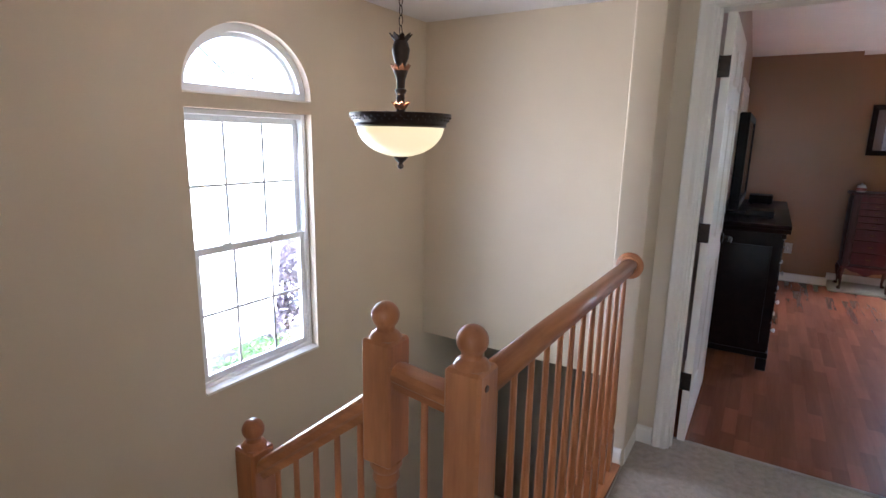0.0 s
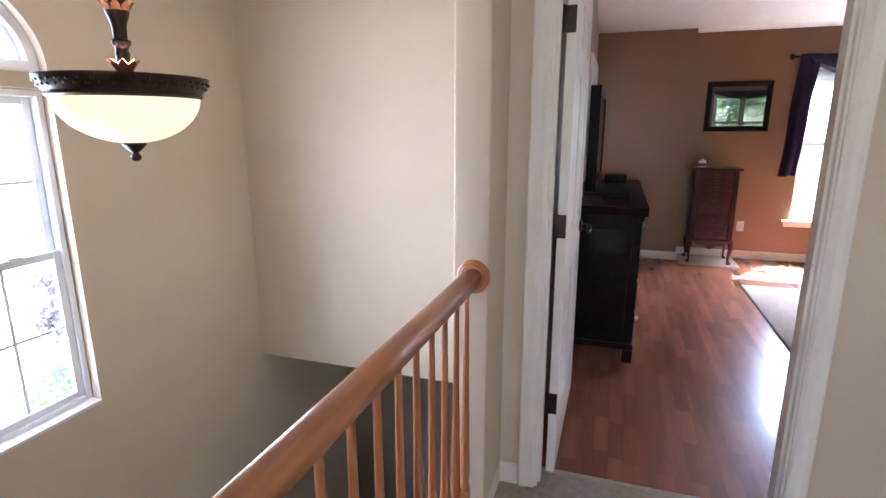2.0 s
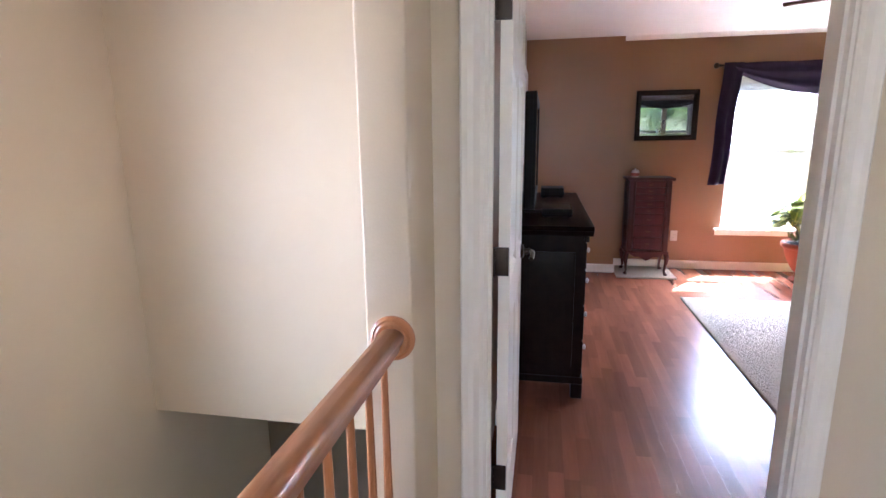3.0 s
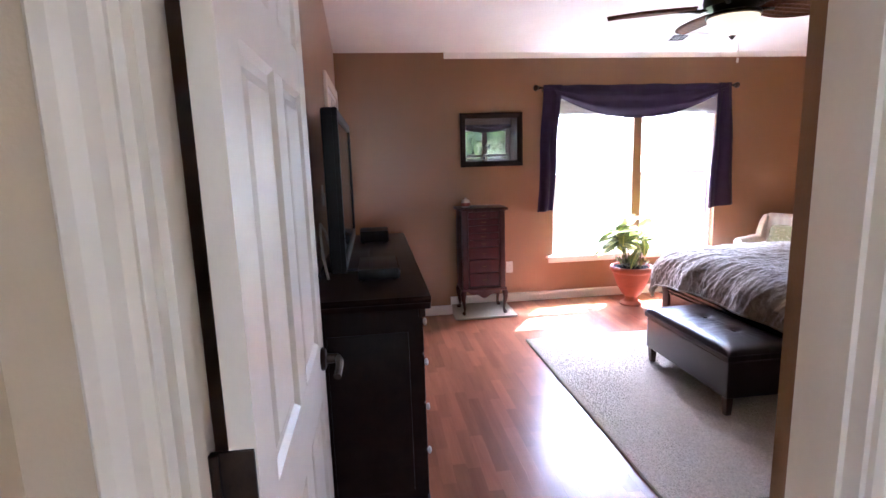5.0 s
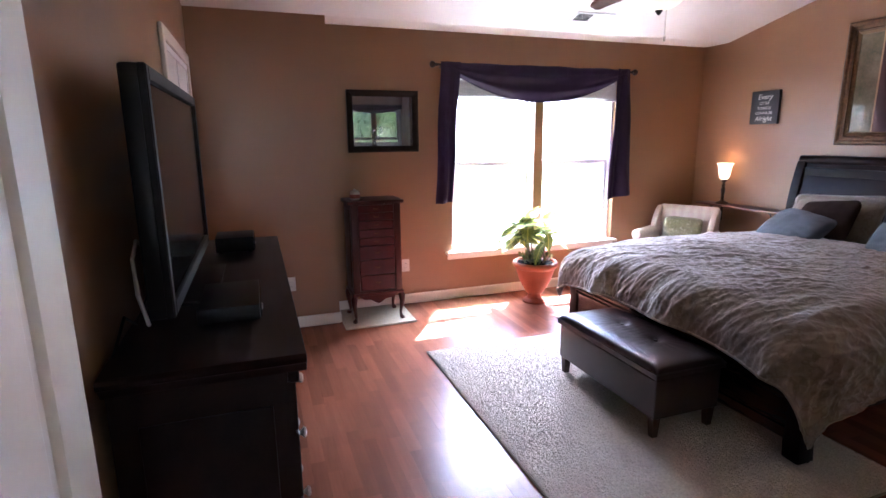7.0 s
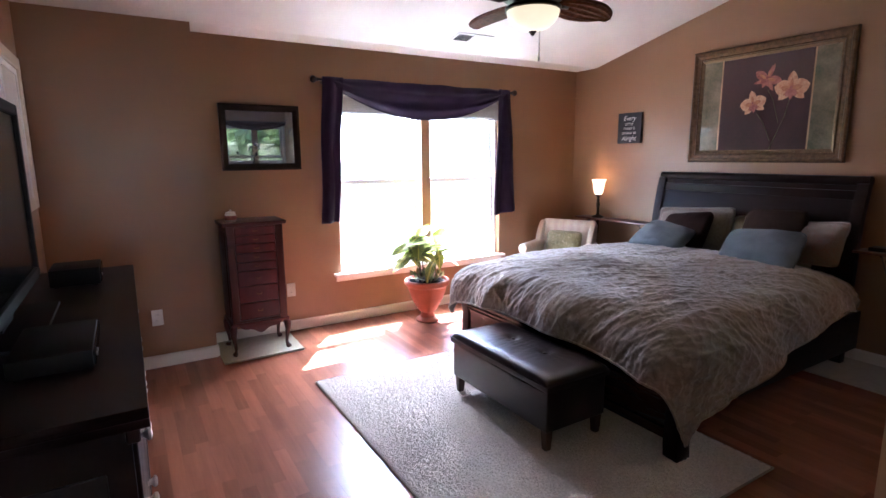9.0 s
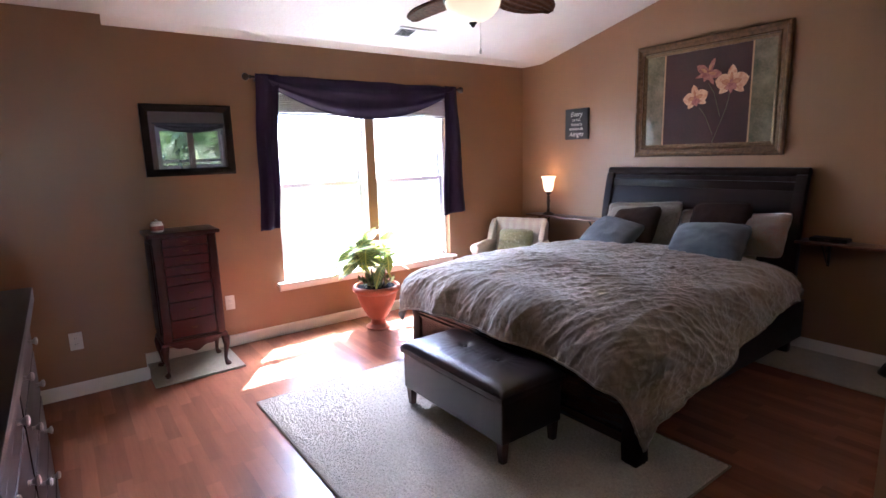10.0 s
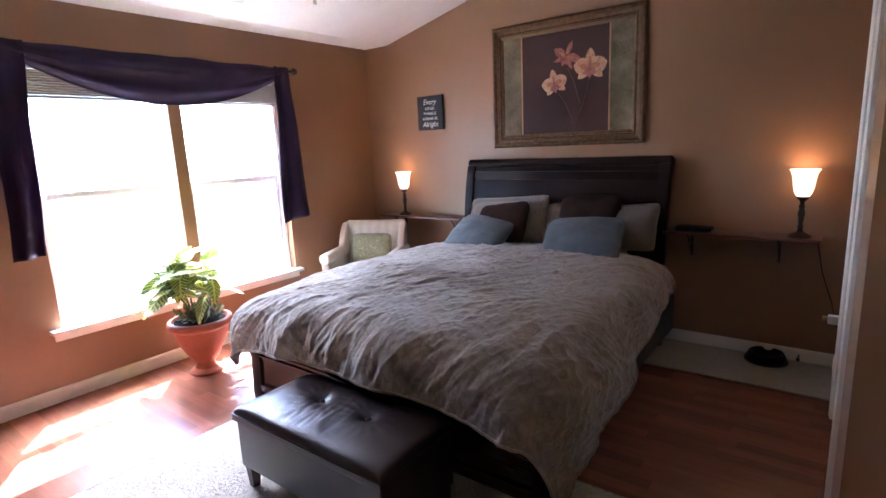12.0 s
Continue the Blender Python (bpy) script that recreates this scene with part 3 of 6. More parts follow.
casing("casing_hall", 0.205, 1.076, 2.035, 4.975, -1, "white moulded door casing in the hall")
structure("casing_bedroom", rbox(1.076, 5.093, 0.002, 1.138, 5.106, 2.09, 0.004), "trim", "white door casing on the bedroom side", "trim")
casing("casing_closet", 3.59, 4.34, 2.03, 5.67, 1, "white moulded closet door casing")
structure("door_frame", boxes((0.2, 4.974, 0.004, 0.216, 5.094, 2.03), (1.067, 4.974, 0.004, 1.083, 5.094, 2.03), (0.2, 4.974, 2.03, 1.083, 5.094, 2.045), (0.216, 5.0, 0.006, 0.226, 5.035, 2.03), (1.057, 5.0, 0.006, 1.067, 5.035, 2.03)),
          "trim", "white painted door jamb with stops", "trim")
structure("closet_frame", boxes((3.56, 5.519, 0, 3.585, 5.672, 2.04), (4.345, 5.519, 0, 4.37, 5.672, 2.04), (3.56, 5.519, 2.015, 4.37, 5.672, 2.04)), "trim", "white painted closet door jamb", "trim")

# ---- doors ----


def panel_door(name, w, h, t, label, material="trim"):
    """A moulded six-panel door, hinged at x = 0, lying along x, faces at y = 0 and y = t."""
    d = thing(name, (0, 0, 0), label, "door")
    tagged(d, kind="structure")
    stile, mid = 0.11, 0.1
    rails = [(0, 0.24), (0.83, 0.985), (1.64, 1.74), (h - 0.11, h)]
    bm = boxes((0, 0, 0, stile, t, h), (w - stile, 0, 0, w, t, h), (w / 2 - mid / 2, 0.0005, 0.01, w / 2 + mid / 2, t - 0.0005, h - 0.01))
    for z0, z1 in rails:
        box(bm, stile, 0.0002, z0, w - stile, t - 0.0002, z1)
    part("leaf", bm, material, d)
    for z0, z1 in zip([r[1] for r in rails], [r[0] for r in rails][1:]):
        for x0, x1 in ((stile, w / 2 - mid / 2), (w / 2 + mid / 2, w - stile)):
            bm = bmesh.new()
            for y, out in ((0.0, 1), (t, -1)):
                rect = [(x0, z0), (x1, z0), (x1, z1), (x0, z1)]
                ins = [(0.0, 0.0), (0.012, 0.010), (0.028, 0.010), (0.048, 0.003)]
                loops = []
                for k, depth in ins:
                    loops.append([bm.verts.new((x0 + k if u == x0 else x1 - k, y + out * depth, z0 + k if v == z0 else z1 - k)) for u, v in rect])
                for a, b in zip(loops, loops[1:]):
                    for i in range(4):
                        bm.faces.new((a[i], a[(i + 1) % 4], b[(i + 1) % 4], b[i]))
                bm.faces.new(loops[-1])
            bmesh.ops.recalc_face_normals(bm, faces=bm.faces[:])
            part("panel", bm, material, d, smooth=None)
    return d


def lever(parent, x, z, y0, out):
    bm = bmesh.new()
    lathe(bm, [(0.0, 0), (0.031, 0), (0.033, 0.004), (0.028, 0.012), (0.014, 0.016), (0.013, 0.045), (0.0, 0.047)])
    bmesh.ops.rotate(bm, cent=(0, 0, 0), matrix=Matrix.Rotation(-out * math.pi / 2, 3, "X"), verts=bm.verts[:])
    bmesh.ops.translate(bm, vec=(x, y0, z), verts=bm.verts[:])
    h = part("door_handle", bm, "bronze", parent, "dark bronze lever handle")
    bm = bmesh.new()
    tube(bm, [(x, y0 + out * 0.045, z), (x - 0.03, y0 + out * 0.052, z + 0.004), (x - 0.07, y0 + out * 0.054, z + 0.002), (x - 0.105, y0 + out * 0.05, z - 0.012)], 0.0105, 10)
    part("lever", bm, "bronze", h)


door = panel_door("door_1", 0.83, 2.02, 0.035, "white six-panel door standing open against the dresser")
for z in (0.318, 1.06, 1.796):
    bm = rbox(-0.005, 0.003, z - 0.045, 0.002, 0.060, z + 0.045, 0.002)
    lathe(bm, [(0, -0.048), (0.0065, -0.046), (0.0065, 0.046), (0, 0.05)], (-0.010, 0.052, z), 10)
    part("hinge", bm, "bronze", door, "dark bronze hinge")
lever(door, 0.762, 0.93, 0.0, -1)
lever(door, 0.762, 0.93, 0.035, 1)
door.matrix_basis = pose(0.274, 5.075, 0.012, 0, 0, 90.0)
closet = panel_door("door_2", 0.75, 2.0, 0.035, "closed white six-panel closet door")
closet.matrix_basis = pose(3.59, 5.56, 0.008)

# ---- windows ----


def rect_frame(bm, x0, z0, x1, z1, w, y0, y1, bottom=None):
    b = w if bottom is None else bottom
    box(bm, x0, y0, z0, x0 + w, y1, z1)
    box(bm, x1 - w, y0, z0, x1, y1, z1)
    box(bm, x0 + w, y0, z0, x1 - w, y1, z0 + b)
    box(bm, x0 + w, y0, z1 - w, x1 - w, y1, z1)


def sash(parent, x0, z0, x1, z1, y, bars):
    bm = bmesh.new()
    rect_frame(bm, x0, z0, x1, z1, 0.038, y, y + 0.03)
    s = part("sash", soft(bm, 0.003, 1), "vinyl", parent, smooth=None)
    if bars:
        nx, nz = bars
        bm = bmesh.new()
        for i in range(1, nx):
            x = x0 + (x1 - x0) * i / nx
            box(bm, x - 0.008, y + 0.010, z0 + 0.038, x + 0.008, y + 0.019, z1 - 0.038)
        for i in range(1, nz):
            z = z0 + (z1 - z0) * i / nz
            box(bm, x0 + 0.038, y + 0.0105, z - 0.008, x1 - 0.038, y + 0.0185, z + 0.008)
        part("glazing_bar", bm, "vinyl", s, smooth=None)
    bm = boxes((x0 + 0.036, y + 0.0135, z0 + 0.036, x1 - 0.036, y + 0.0155, z1 - 0.036))
    p = part("pane", bm, "clear", s, smooth=None)
    p.visible_shadow = False


def double_hung(name, w, h, meet, bars, label, place, turn):
    """A double-hung window; local x along the wall, the room towards -y."""
    win = thing(name, (0, 0, 0), label, "window")
    tagged(win, kind="structure")
    bm = bmesh.new()
    rect_frame(bm, 0, 0, w, h, 0.032, 0, 0.09)
    part("window_frame", soft(bm, 0.004, 1), "vinyl", win, smooth=None)
    sash(win, 0.030, meet - 0.025, w - 0.030, h - 0.030, 0.048, bars)
    sash(win, 0.030, 0.030, w - 0.030, meet + 0.025, 0.014, bars)
    for x in (w * 0.28, w * 0.72):
        part("latch", rbox(x - 0.03, 0.004, meet + 0.020, x + 0.03, 0.03, meet + 0.036, 0.005), "vinyl", win)
    win.matrix_basis = pose(*place, 0, 0, turn)
    return win


double_hung("window_1", 0.876, 1.59, 0.80, (3, 2), "tall white double-hung stair window with glazing bars", (-2.155, 4.042, 0.024), 90)
w2 = thing("window_2", (0, 0, 0), "white half-round arched window with sunburst bars", "window")
tagged(w2, kind="structure")
bm = bmesh.new()
for k in range(28):
    (ya, za), (yb, zb) = arch_y(k), arch_y(k + 1)

    def inward(y, z, d):
        v = Vector((y - 4.48, z - 1.715))
        v *= 1 - d / v.length
        return 4.48 + v.x, 1.715 + v.y
    prism(bm, [(ya, za), (yb, zb), inward(yb, zb, 0.045), inward(ya, za, 0.045)], "x", -2.24, -2.15)
    prism(bm, [inward(ya, za, 0.045), inward(yb, zb, 0.045), inward(yb, zb, 0.068), inward(ya, za, 0.068)], "x", -2.235, -2.19)
box(bm, -2.24, 4.04, 1.692, -2.15, 4.92, 1.74)
part("window_frame", bm, "vinyl", w2, smooth=None)
bm = bmesh.new()
for a in (45, 135):
    d = Vector((math.cos(radians(a)), math.sin(radians(a)) * 0.85))
    r0, r1 = 0.12, 0.385
    tube(bm, [(-2.21, 4.48 + d.x * r0, 1.735 + d.y * r0), (-2.21, 4.48 + d.x * r1, 1.72 + d.y * r1)], 0.007, 6)
tube(bm, [(-2.21, 4.48 + 0.12 * math.cos(math.pi * k / 12), 1.735 + 0.10 * math.sin(math.pi * k / 12)) for k in range(13)], 0.007, 6)
part("glazing_bar", bm, "vinyl", w2)
bm = bmesh.new()
prism(bm, [arch_y(k) for k in range(29)], "x", -2.214, -2.212)
part("pane", bm, "clear", w2, smooth=None).visible_shadow = False
structure("window_sill_stair", rbox(-2.16, 4.043, 0.012, -2.088, 4.917, 0.03, 0.004), "trim", "white sill of the stair window", "sill")
structure("window_ledge_arch", rbox(-2.16, 4.043, 1.686, -2.094, 4.917, 1.696, 0.003), "trim", "white ledge under the arched window", "sill")

for i, x in enumerate((2.243, 3.162)):
    double_hung("window_%d" % (3 + i), 0.856, 1.59, 0.80, None, "white double-hung bedroom window, brightly backlit", (x, 9.60, 0.462), 0)
structure("window_mullion", rbox(3.088, 9.540, 0.463, 3.178, 9.556, 2.058, 0.003), "room_paint", "brown painted mullion between the two windows", "trim")
structure("window_mullion_jamb", boxes((3.101, 9.5565, 0.463, 3.160, 9.604, 2.058)), "vinyl", "white jamb behind the brown mullion", "trim")
structure("window_sill_bedroom", rbox(2.17, 9.475, 0.436, 4.06, 9.66, 0.462, 0.006), "trim", "white painted window sill", "sill")
structure("window_apron", rbox(2.19, 9.522, 0.385, 4.04, 9.54, 0.436, 0.004), "trim", "white apron under the window sill", "trim")
# Unseen window, added to give the hall fill lamp an opening.
double_hung("window_7", 0.89, 1.13, 0.56, None, "unseen white window added at the end of the hall", (1.045, 0.555, 0.885), 180)
double_hung("window_5", 0.945, 0.63, 0.12, None, "white window in the wall opposite", (2.945, 5.18, 1.386), 180)
structure("window_mullion_south", rbox(2.415, 5.215, 1.39, 2.50, 5.245, 2.01, 0.003), "room_paint", "brown painted mullion of the opposite window", "trim")

# ---- the stairwell and hall ----


def newel(parent, x, y, top, bottom, label=""):
    """A square newel with chamfered head, turned shaft and ball."""
    bm = bmesh.new()
    box(bm, x - 0.043, y - 0.043, top - 0.41, x + 0.043, y + 0.043, top - 0.085)
    box(bm, x - 0.043, y - 0.043, bottom, x + 0.043, y + 0.043, bottom + 0.32)
    soft(bm, 0.007, 1)
    lathe(bm, [(0.040, -0.41), (0.041, -0.425), (0.032, -0.44), (0.035, -0.46), (0.026, -0.48)], (x, y, top), 16)
    lathe(bm, [(0.026, top - 0.48 - bottom), (0.033, (top - 0.48 - bottom) * 0.7 + 0.1), (0.025, 0.36), (0.038, 0.34), (0.041, 0.318)], (x, y, bottom), 16)
    n = part("newel_post", bm, "oak", parent, label)
    bm = bmesh.new()
    prof = [(0.040, -0.087), (0.034, -0.075), (0.024, -0.068), (0.022, -0.062)]
    prof += [(0.034 * math.sin(math.pi * k / 12), -0.031 - 0.034 * math.cos(math.pi * k / 12)) for k in range(3, 13)]
    lathe(bm, prof, (x, y, top), 20)
    part("ball_cap", bm, "oak", n)
    return n


RAIL = [(-0.018, -0.030), (0.018, -0.030), (0.021, -0.012), (0.029, -0.004), (0.031, 0.012), (0.024, 0.024), (0.010, 0.030), (-0.010, 0.030), (-0.024, 0.024), (-0.031, 0.012), (-0.029, -0.004), (-0.021, -0.012)]


def baluster(parent, x, y, z0, z1):
    h = z1 - z0
    prof = [(0.0145, 0.19), (0.016, 0.2), (0.011, 0.215), (0.0145, 0.235), (0.0165, 0.27), (0.0145, 0.36), (0.0105, 0.62), (0.0085, h)]
    bm = bmesh.new()
    box(bm, x - 0.015, y - 0.015, z0, x + 0.015, y + 0.015, z0 + 0.19)
    lathe(bm, prof, (x, y, z0), 10)
    return part("baluster", bm, "oak", parent)


railing = thing("stair_railing", (0, 0, 0), "golden oak stair railing with ball-topped newels and turned balusters", "railing")
post = newel(railing, 0.0, 3.30, 1.105, 0.0)
bm = bmesh.new()
lathe(bm, [(0.0, 0.0), (0.008, 0.0), (0.007, 0.003), (0.0, 0.0035)], seg=14)
bmesh.ops.rotate(bm, cent=(0, 0, 0), matrix=Matrix.Rotation(math.pi / 2, 3, "Y"), verts=bm.verts[:])
bmesh.ops.translate(bm, vec=(0.0425, 3.286, 0.984), verts=bm.verts[:])
part("screw_plug", bm, "leg_wood", post, "dark round screw plug")
newel(railing, -0.26, 3.345, 1.095, -0.18)
newel(railing, -0.775, 3.345, 0.625, -0.54)
bm = bmesh.new()
sweep(bm, RAIL, [(0.0, 3.34, 0.957), (0.012, 4.69, 0.957)])
part("handrail", bm, "oak_rail", railing, smooth=True)
bm = bmesh.new()
sweep(bm, RAIL, [(-0.043, 3.308, 0.925), (-0.217, 3.338, 0.925)])
part("handrail", bm, "oak_x", railing)
bm = bmesh.new()
sweep(bm, RAIL, [(-0.303, 3.345, 0.825), (-0.735, 3.345, 0.475)])
part("handrail", bm, "oak_x", railing)
part("shoe_rail", rbox(-0.045, 3.34, 0.001, 0.055, 4.685, 0.022, 0.006), "oak_rail", railing)
N_BAL = 12
for i in range(N_BAL):
    k = (i + 0.6) / N_BAL
    baluster(railing, 0.012 * k, 3.347 + (4.656 - 3.347) * k, 0.022, 0.93)
baluster(railing, -0.13, 3.322, -0.18, 0.915)
for i in range(5):
    x = -0.345 - 0.082 * i
    baluster(railing, x, 3.345, -0.18 - 0.18 * (1 + int((-0.24 - x) / 0.27)), 0.825 + (x + 0.303) * 0.81 - 0.025)
part("string", rbox(-0.78, 3.325, -0.8, -0.24, 3.365, -0.20, 0.004), "trim", railing, "white painted stair string")
bm = bmesh.new()
lathe(bm, [(0.0, 0), (0.058, 0), (0.058, 0.006), (0.050, 0.012), (0.046, 0.012), (0.040, 0.018), (0.0, 0.018)], seg=28)
bmesh.ops.rotate(bm, cent=(0, 0, 0), matrix=Matrix.Rotation(math.pi / 2, 3, "X"), verts=bm.verts[:])
bmesh.ops.translate(bm, vec=(0.010, 4.70, 0.957), verts=bm.verts[:])
part("rosette", bm, "oak", railing)

# pendant lamp over the stairs
PX, PY = -0.90, 4.27
pend = thing("pendant_lamp", (PX, PY, 1.343), "bronze pineapple-stem pendant lamp with a lit cream glass bowl", "pendant lamp")
bm = bmesh.new()
lathe(bm, [(0.004, 0.062)] + [(0.196 * math.sin(a), 0.062 + 0.155 * (1 - math.cos(a))) for a in [math.pi / 2 * k / 12 for k in range(1, 13)]] + [(0.190, 0.217), (0.12, 0.10), (0.004, 0.07)], seg=40)
part("glass_bowl", bm, "bowl_glass", pend, "lit cream alabaster glass bowl")
bm = bmesh.new()
lathe(bm, [(0.196, 0.205), (0.205, 0.212), (0.203, 0.222), (0.212, 0.235), (0.226, 0.262), (0.226, 0.270), (0.205, 0.268), (0.192, 0.232)], seg=48)
part("rim", bm, "bronze", pend, "dark bronze basket-weave rim")
bm = bmesh.new()
for k in range(44):
    for j in range(2):
        a = 2 * math.pi * (k + 0.5 * j) / 44
        r = 0.2135 + 0.008 * j
        c = (r * math.cos(a), r * math.sin(a), 0.239 + 0.013 * j)
        lathe(bm, [(0.0, -0.006), (0.007, 0.0), (0.0, 0.006)], c, 5)
part("weave", bm, "bronze", pend)
bm = bmesh.new()
lathe(bm, [(0.0, 0.0), (0.012, 0.006), (0.016, 0.018), (0.009, 0.03), (0.014, 0.036), (0.024, 0.046), (0.034, 0.058), (0.030, 0.068), (0.0, 0.07)], seg=20)
part("finial", bm, "bronze", pend)
bm = bmesh.new()
for a in (0.4, 2.5, 4.6):
    tube(bm, [(0.2 * math.cos(a), 0.2 * math.sin(a), 0.262), (0.09 * math.cos(a), 0.09 * math.sin(a), 0.275), (0.018 * math.cos(a), 0.018 * math.sin(a), 0.272)], 0.006, 6)
part("arm", bm, "bronze", pend)
bm = bmesh.new()
lathe(bm, [(0.016, 0.26), (0.022, 0.30), (0.018, 0.33), (0.02, 0.34), (0.017, 0.36), (0.026, 0.375), (0.026, 0.385), (0.018, 0.39), (0.02, 0.43), (0.032, 0.47), (0.026, 0.49), (0.022, 0.50), (0.034, 0.53), (0.040, 0.57), (0.030, 0.605), (0.018, 0.62), (0.012, 0.635), (0.0, 0.64)], seg=20)
part("stem", bm, "bronze", pend, "dark bronze pineapple stem")


def collar(z, r, count, mat_name, spread):
    bm = bmesh.new()
    for k in range(count):
        a = 2 * math.pi * k / count
        d, s = Vector((math.cos(a), math.sin(a), 0)), Vector((-math.sin(a), math.cos(a), 0))
        base = Vector((0, 0, z))
        pts = [base + d * r + s * -0.012, base + d * r + s * 0.012, base + d * (r + spread * 0.6) + s * 0.011 + Vector((0, 0, 0.022)), base + d * (r + spread) + Vector((0, 0, 0.036)), base + d * (r + spread * 0.6) - s * 0.011 + Vector((0, 0, 0.022))]
        out = [bm.verts.new(p) for p in pts]
        inn = [bm.verts.new(p + d * -0.005 + Vector((0, 0, 0.002))) for p in pts]
        bm.faces.new(out)
        bm.faces.new(inn[::-1])
        for i in range(5):
            bm.faces.new((out[i], out[(i + 1) % 5], inn[(i + 1) % 5], inn[i]))
    bmesh.ops.recalc_face_normals(bm, faces=bm.faces[:])
    part("leaf_collar", bm, mat_name, pend)


collar(0.290, 0.018, 8, "copper", 0.026)
collar(0.465, 0.026, 8, "copper", 0.020)
collar(0.605, 0.026, 8, "bronze", 0.026)
for piece in pend.children:
    piece.scale = (0.96, 0.96, 0.87)
for k in range(13):
    bm = bmesh.new()
    z = 0.548 + 0.039 * k
    ring = [(0.009 * math.cos(a), 0, z + 0.022 + 0.022 * math.sin(a)) if k % 2 else (0, 0.009 * math.cos(a), z + 0.022 + 0.022 * math.sin(a)) for a in [2 * math.pi * i / 10 for i in range(11)]]
    tube(bm, ring, 0.0022, 5)
    part("chain_link", bm, "bronze", pend)
bm = bmesh.new()
lathe(bm, [(0.0, 1.076), (0.06, 1.076), (0.06, 1.06), (0.045, 1.045), (0.012, 1.035), (0.0, 1.035)], seg=24)
part("canopy", bm, "bronze", pend)
bulb("pendant_bulb", (PX, PY, 1.343 + 0.30), 0.9, radius=0.04)

# ---- the bedroom: bed ----
BX0, BX1, BY0, BY1 = 2.86, 4.92, 6.62, 8.32
bed = thing("bed", (4.0, 7.47, 0), "espresso wooden sleigh bed with a low footboard", "bed")


def local(bm, ob):
    """Turn a mesh built in world places into the thing's own."""
    bmesh.ops.transform(bm, matrix=ob.matrix_basis.inverted(), verts=bm.verts[:])
    return bm


def s_profile(x_low, x_mid, x_top, z0, z1, z2, t, n=14):
    """A sleigh board's section as an outline in x and z."""
    front, back = [], []
    for k in range(n + 1):
        u = k / n
        z = z0 + (z2 - z0) * u
        s = 0.0 if z < z1 else (z - z1) / (z2 - z1)
        x = x_low + (x_mid - x_low) * min(1, (z - z0) / (z1 - z0)) + (x_top - x_mid) * (s ** 1.6)
        front.append((x, z))
        back.append((x + t, z))
    return front + back[::-1]


HB0, HB1 = 6.662, 8.318
bm = bmesh.new()
prism(bm, s_profile(4.905, 4.925, 5.005, 0.25, 0.80, 1.27, 0.035), "y", HB0 + 0.07, HB1 - 0.07)
headboard = part("headboard", local(bm, bed), "espresso", bed, "curved panelled espresso headboard")
for y0, y1 in ((HB0, HB0 + 0.075), (HB1 - 0.075, HB1)):
    bm = bmesh.new()
    prism(bm, s_profile(4.885, 4.905, 4.985, 0.0, 0.80, 1.285, 0.065), "y", y0, y1)
    part("post", local(soft(bm, 0.006, 2), bed), "espresso", headboard)
bm = bmesh.new()
lathe(bm, [(0, HB0), (0.030, HB0), (0.036, HB0 + 0.006), (0.036, HB1 - 0.006), (0.030, HB1), (0, HB1)], seg=20)
bmesh.ops.rotate(bm, cent=(0, 0, 0), matrix=Matrix.Rotation(-math.pi / 2, 3, "X"), verts=bm.verts[:])
bmesh.ops.translate(bm, vec=(5.028, 0, 1.30), verts=bm.verts[:])
part("scroll", local(bm, bed), "espresso", headboard)
for z0, z1, dx in ((1.17, 1.235, 0.062), (0.62, 0.70, 0.004)):
    part("moulding", local(rbox(4.915 + dx, HB0 + 0.07, z0, 4.935 + dx, HB1 - 0.07, z1, 0.006), bed), "espresso", headboard)
FB0, FB1 = 6.50, 8.40
bm = bmesh.new()
prism(bm, [(2.805, 0.10), (2.84, 0.10), (2.85, 0.30), (2.842, 0.41), (2.80, 0.43), (2.792, 0.41), (2.812, 0.30)], "y", FB0 + 0.06, FB1 - 0.06)
foot = part("footboard", local(soft(bm, 0.004, 1), bed), "foot_wood_lit", bed, "low curved glossy espresso footboard, lightened for the sun on it")
for y0, y1 in ((FB0, FB0 + 0.085), (FB1 - 0.085, FB1)):
    bm = bmesh.new()
    prism(bm, [(2.80, 0), (2.90, 0), (2.885, 0.12), (2.87, 0.30), (2.86, 0.40), (2.80, 0.415), (2.785, 0.395), (2.80, 0.30), (2.79, 0.10)], "y", y0, y1)
    part("post", local(soft(bm, 0.006, 2), bed), "espresso", foot)
for z0, z1, dx in ((0.392, 0.412, -0.004), (0.362, 0.380, 0.0), (0.335, 0.350, 0.004)):
    part("moulding", local(rbox(2.788 + dx, FB0 + 0.08, z0, 2.815 + dx, FB1 - 0.08, z1, 0.005), bed), "foot_wood_lit", foot)
part("moulding", local(rbox(2.79, FB0 + 0.08, 0.12, 2.812, FB1 - 0.08, 0.165, 0.005), bed), "foot_wood_lit", foot)
for y in (6.60, 8.30):
    part("side_rail", local(rbox(2.86, y - 0.014, 0.15, 4.91, y + 0.014, 0.42, 0.006), bed), "espresso", bed)
mattress = thing("mattress", (3.9, 7.47, 0.30), "thick mattress on the bed frame, dark for the skirt and shade under the duvet", "mattress")
# Dark cloth stands for the bed skirt and the shade below the hem.
part("body", local(rbox(2.87, 6.72, 0.30, 4.90, 8.26, 0.59, 0.05, 4), mattress), "brown", mattress)


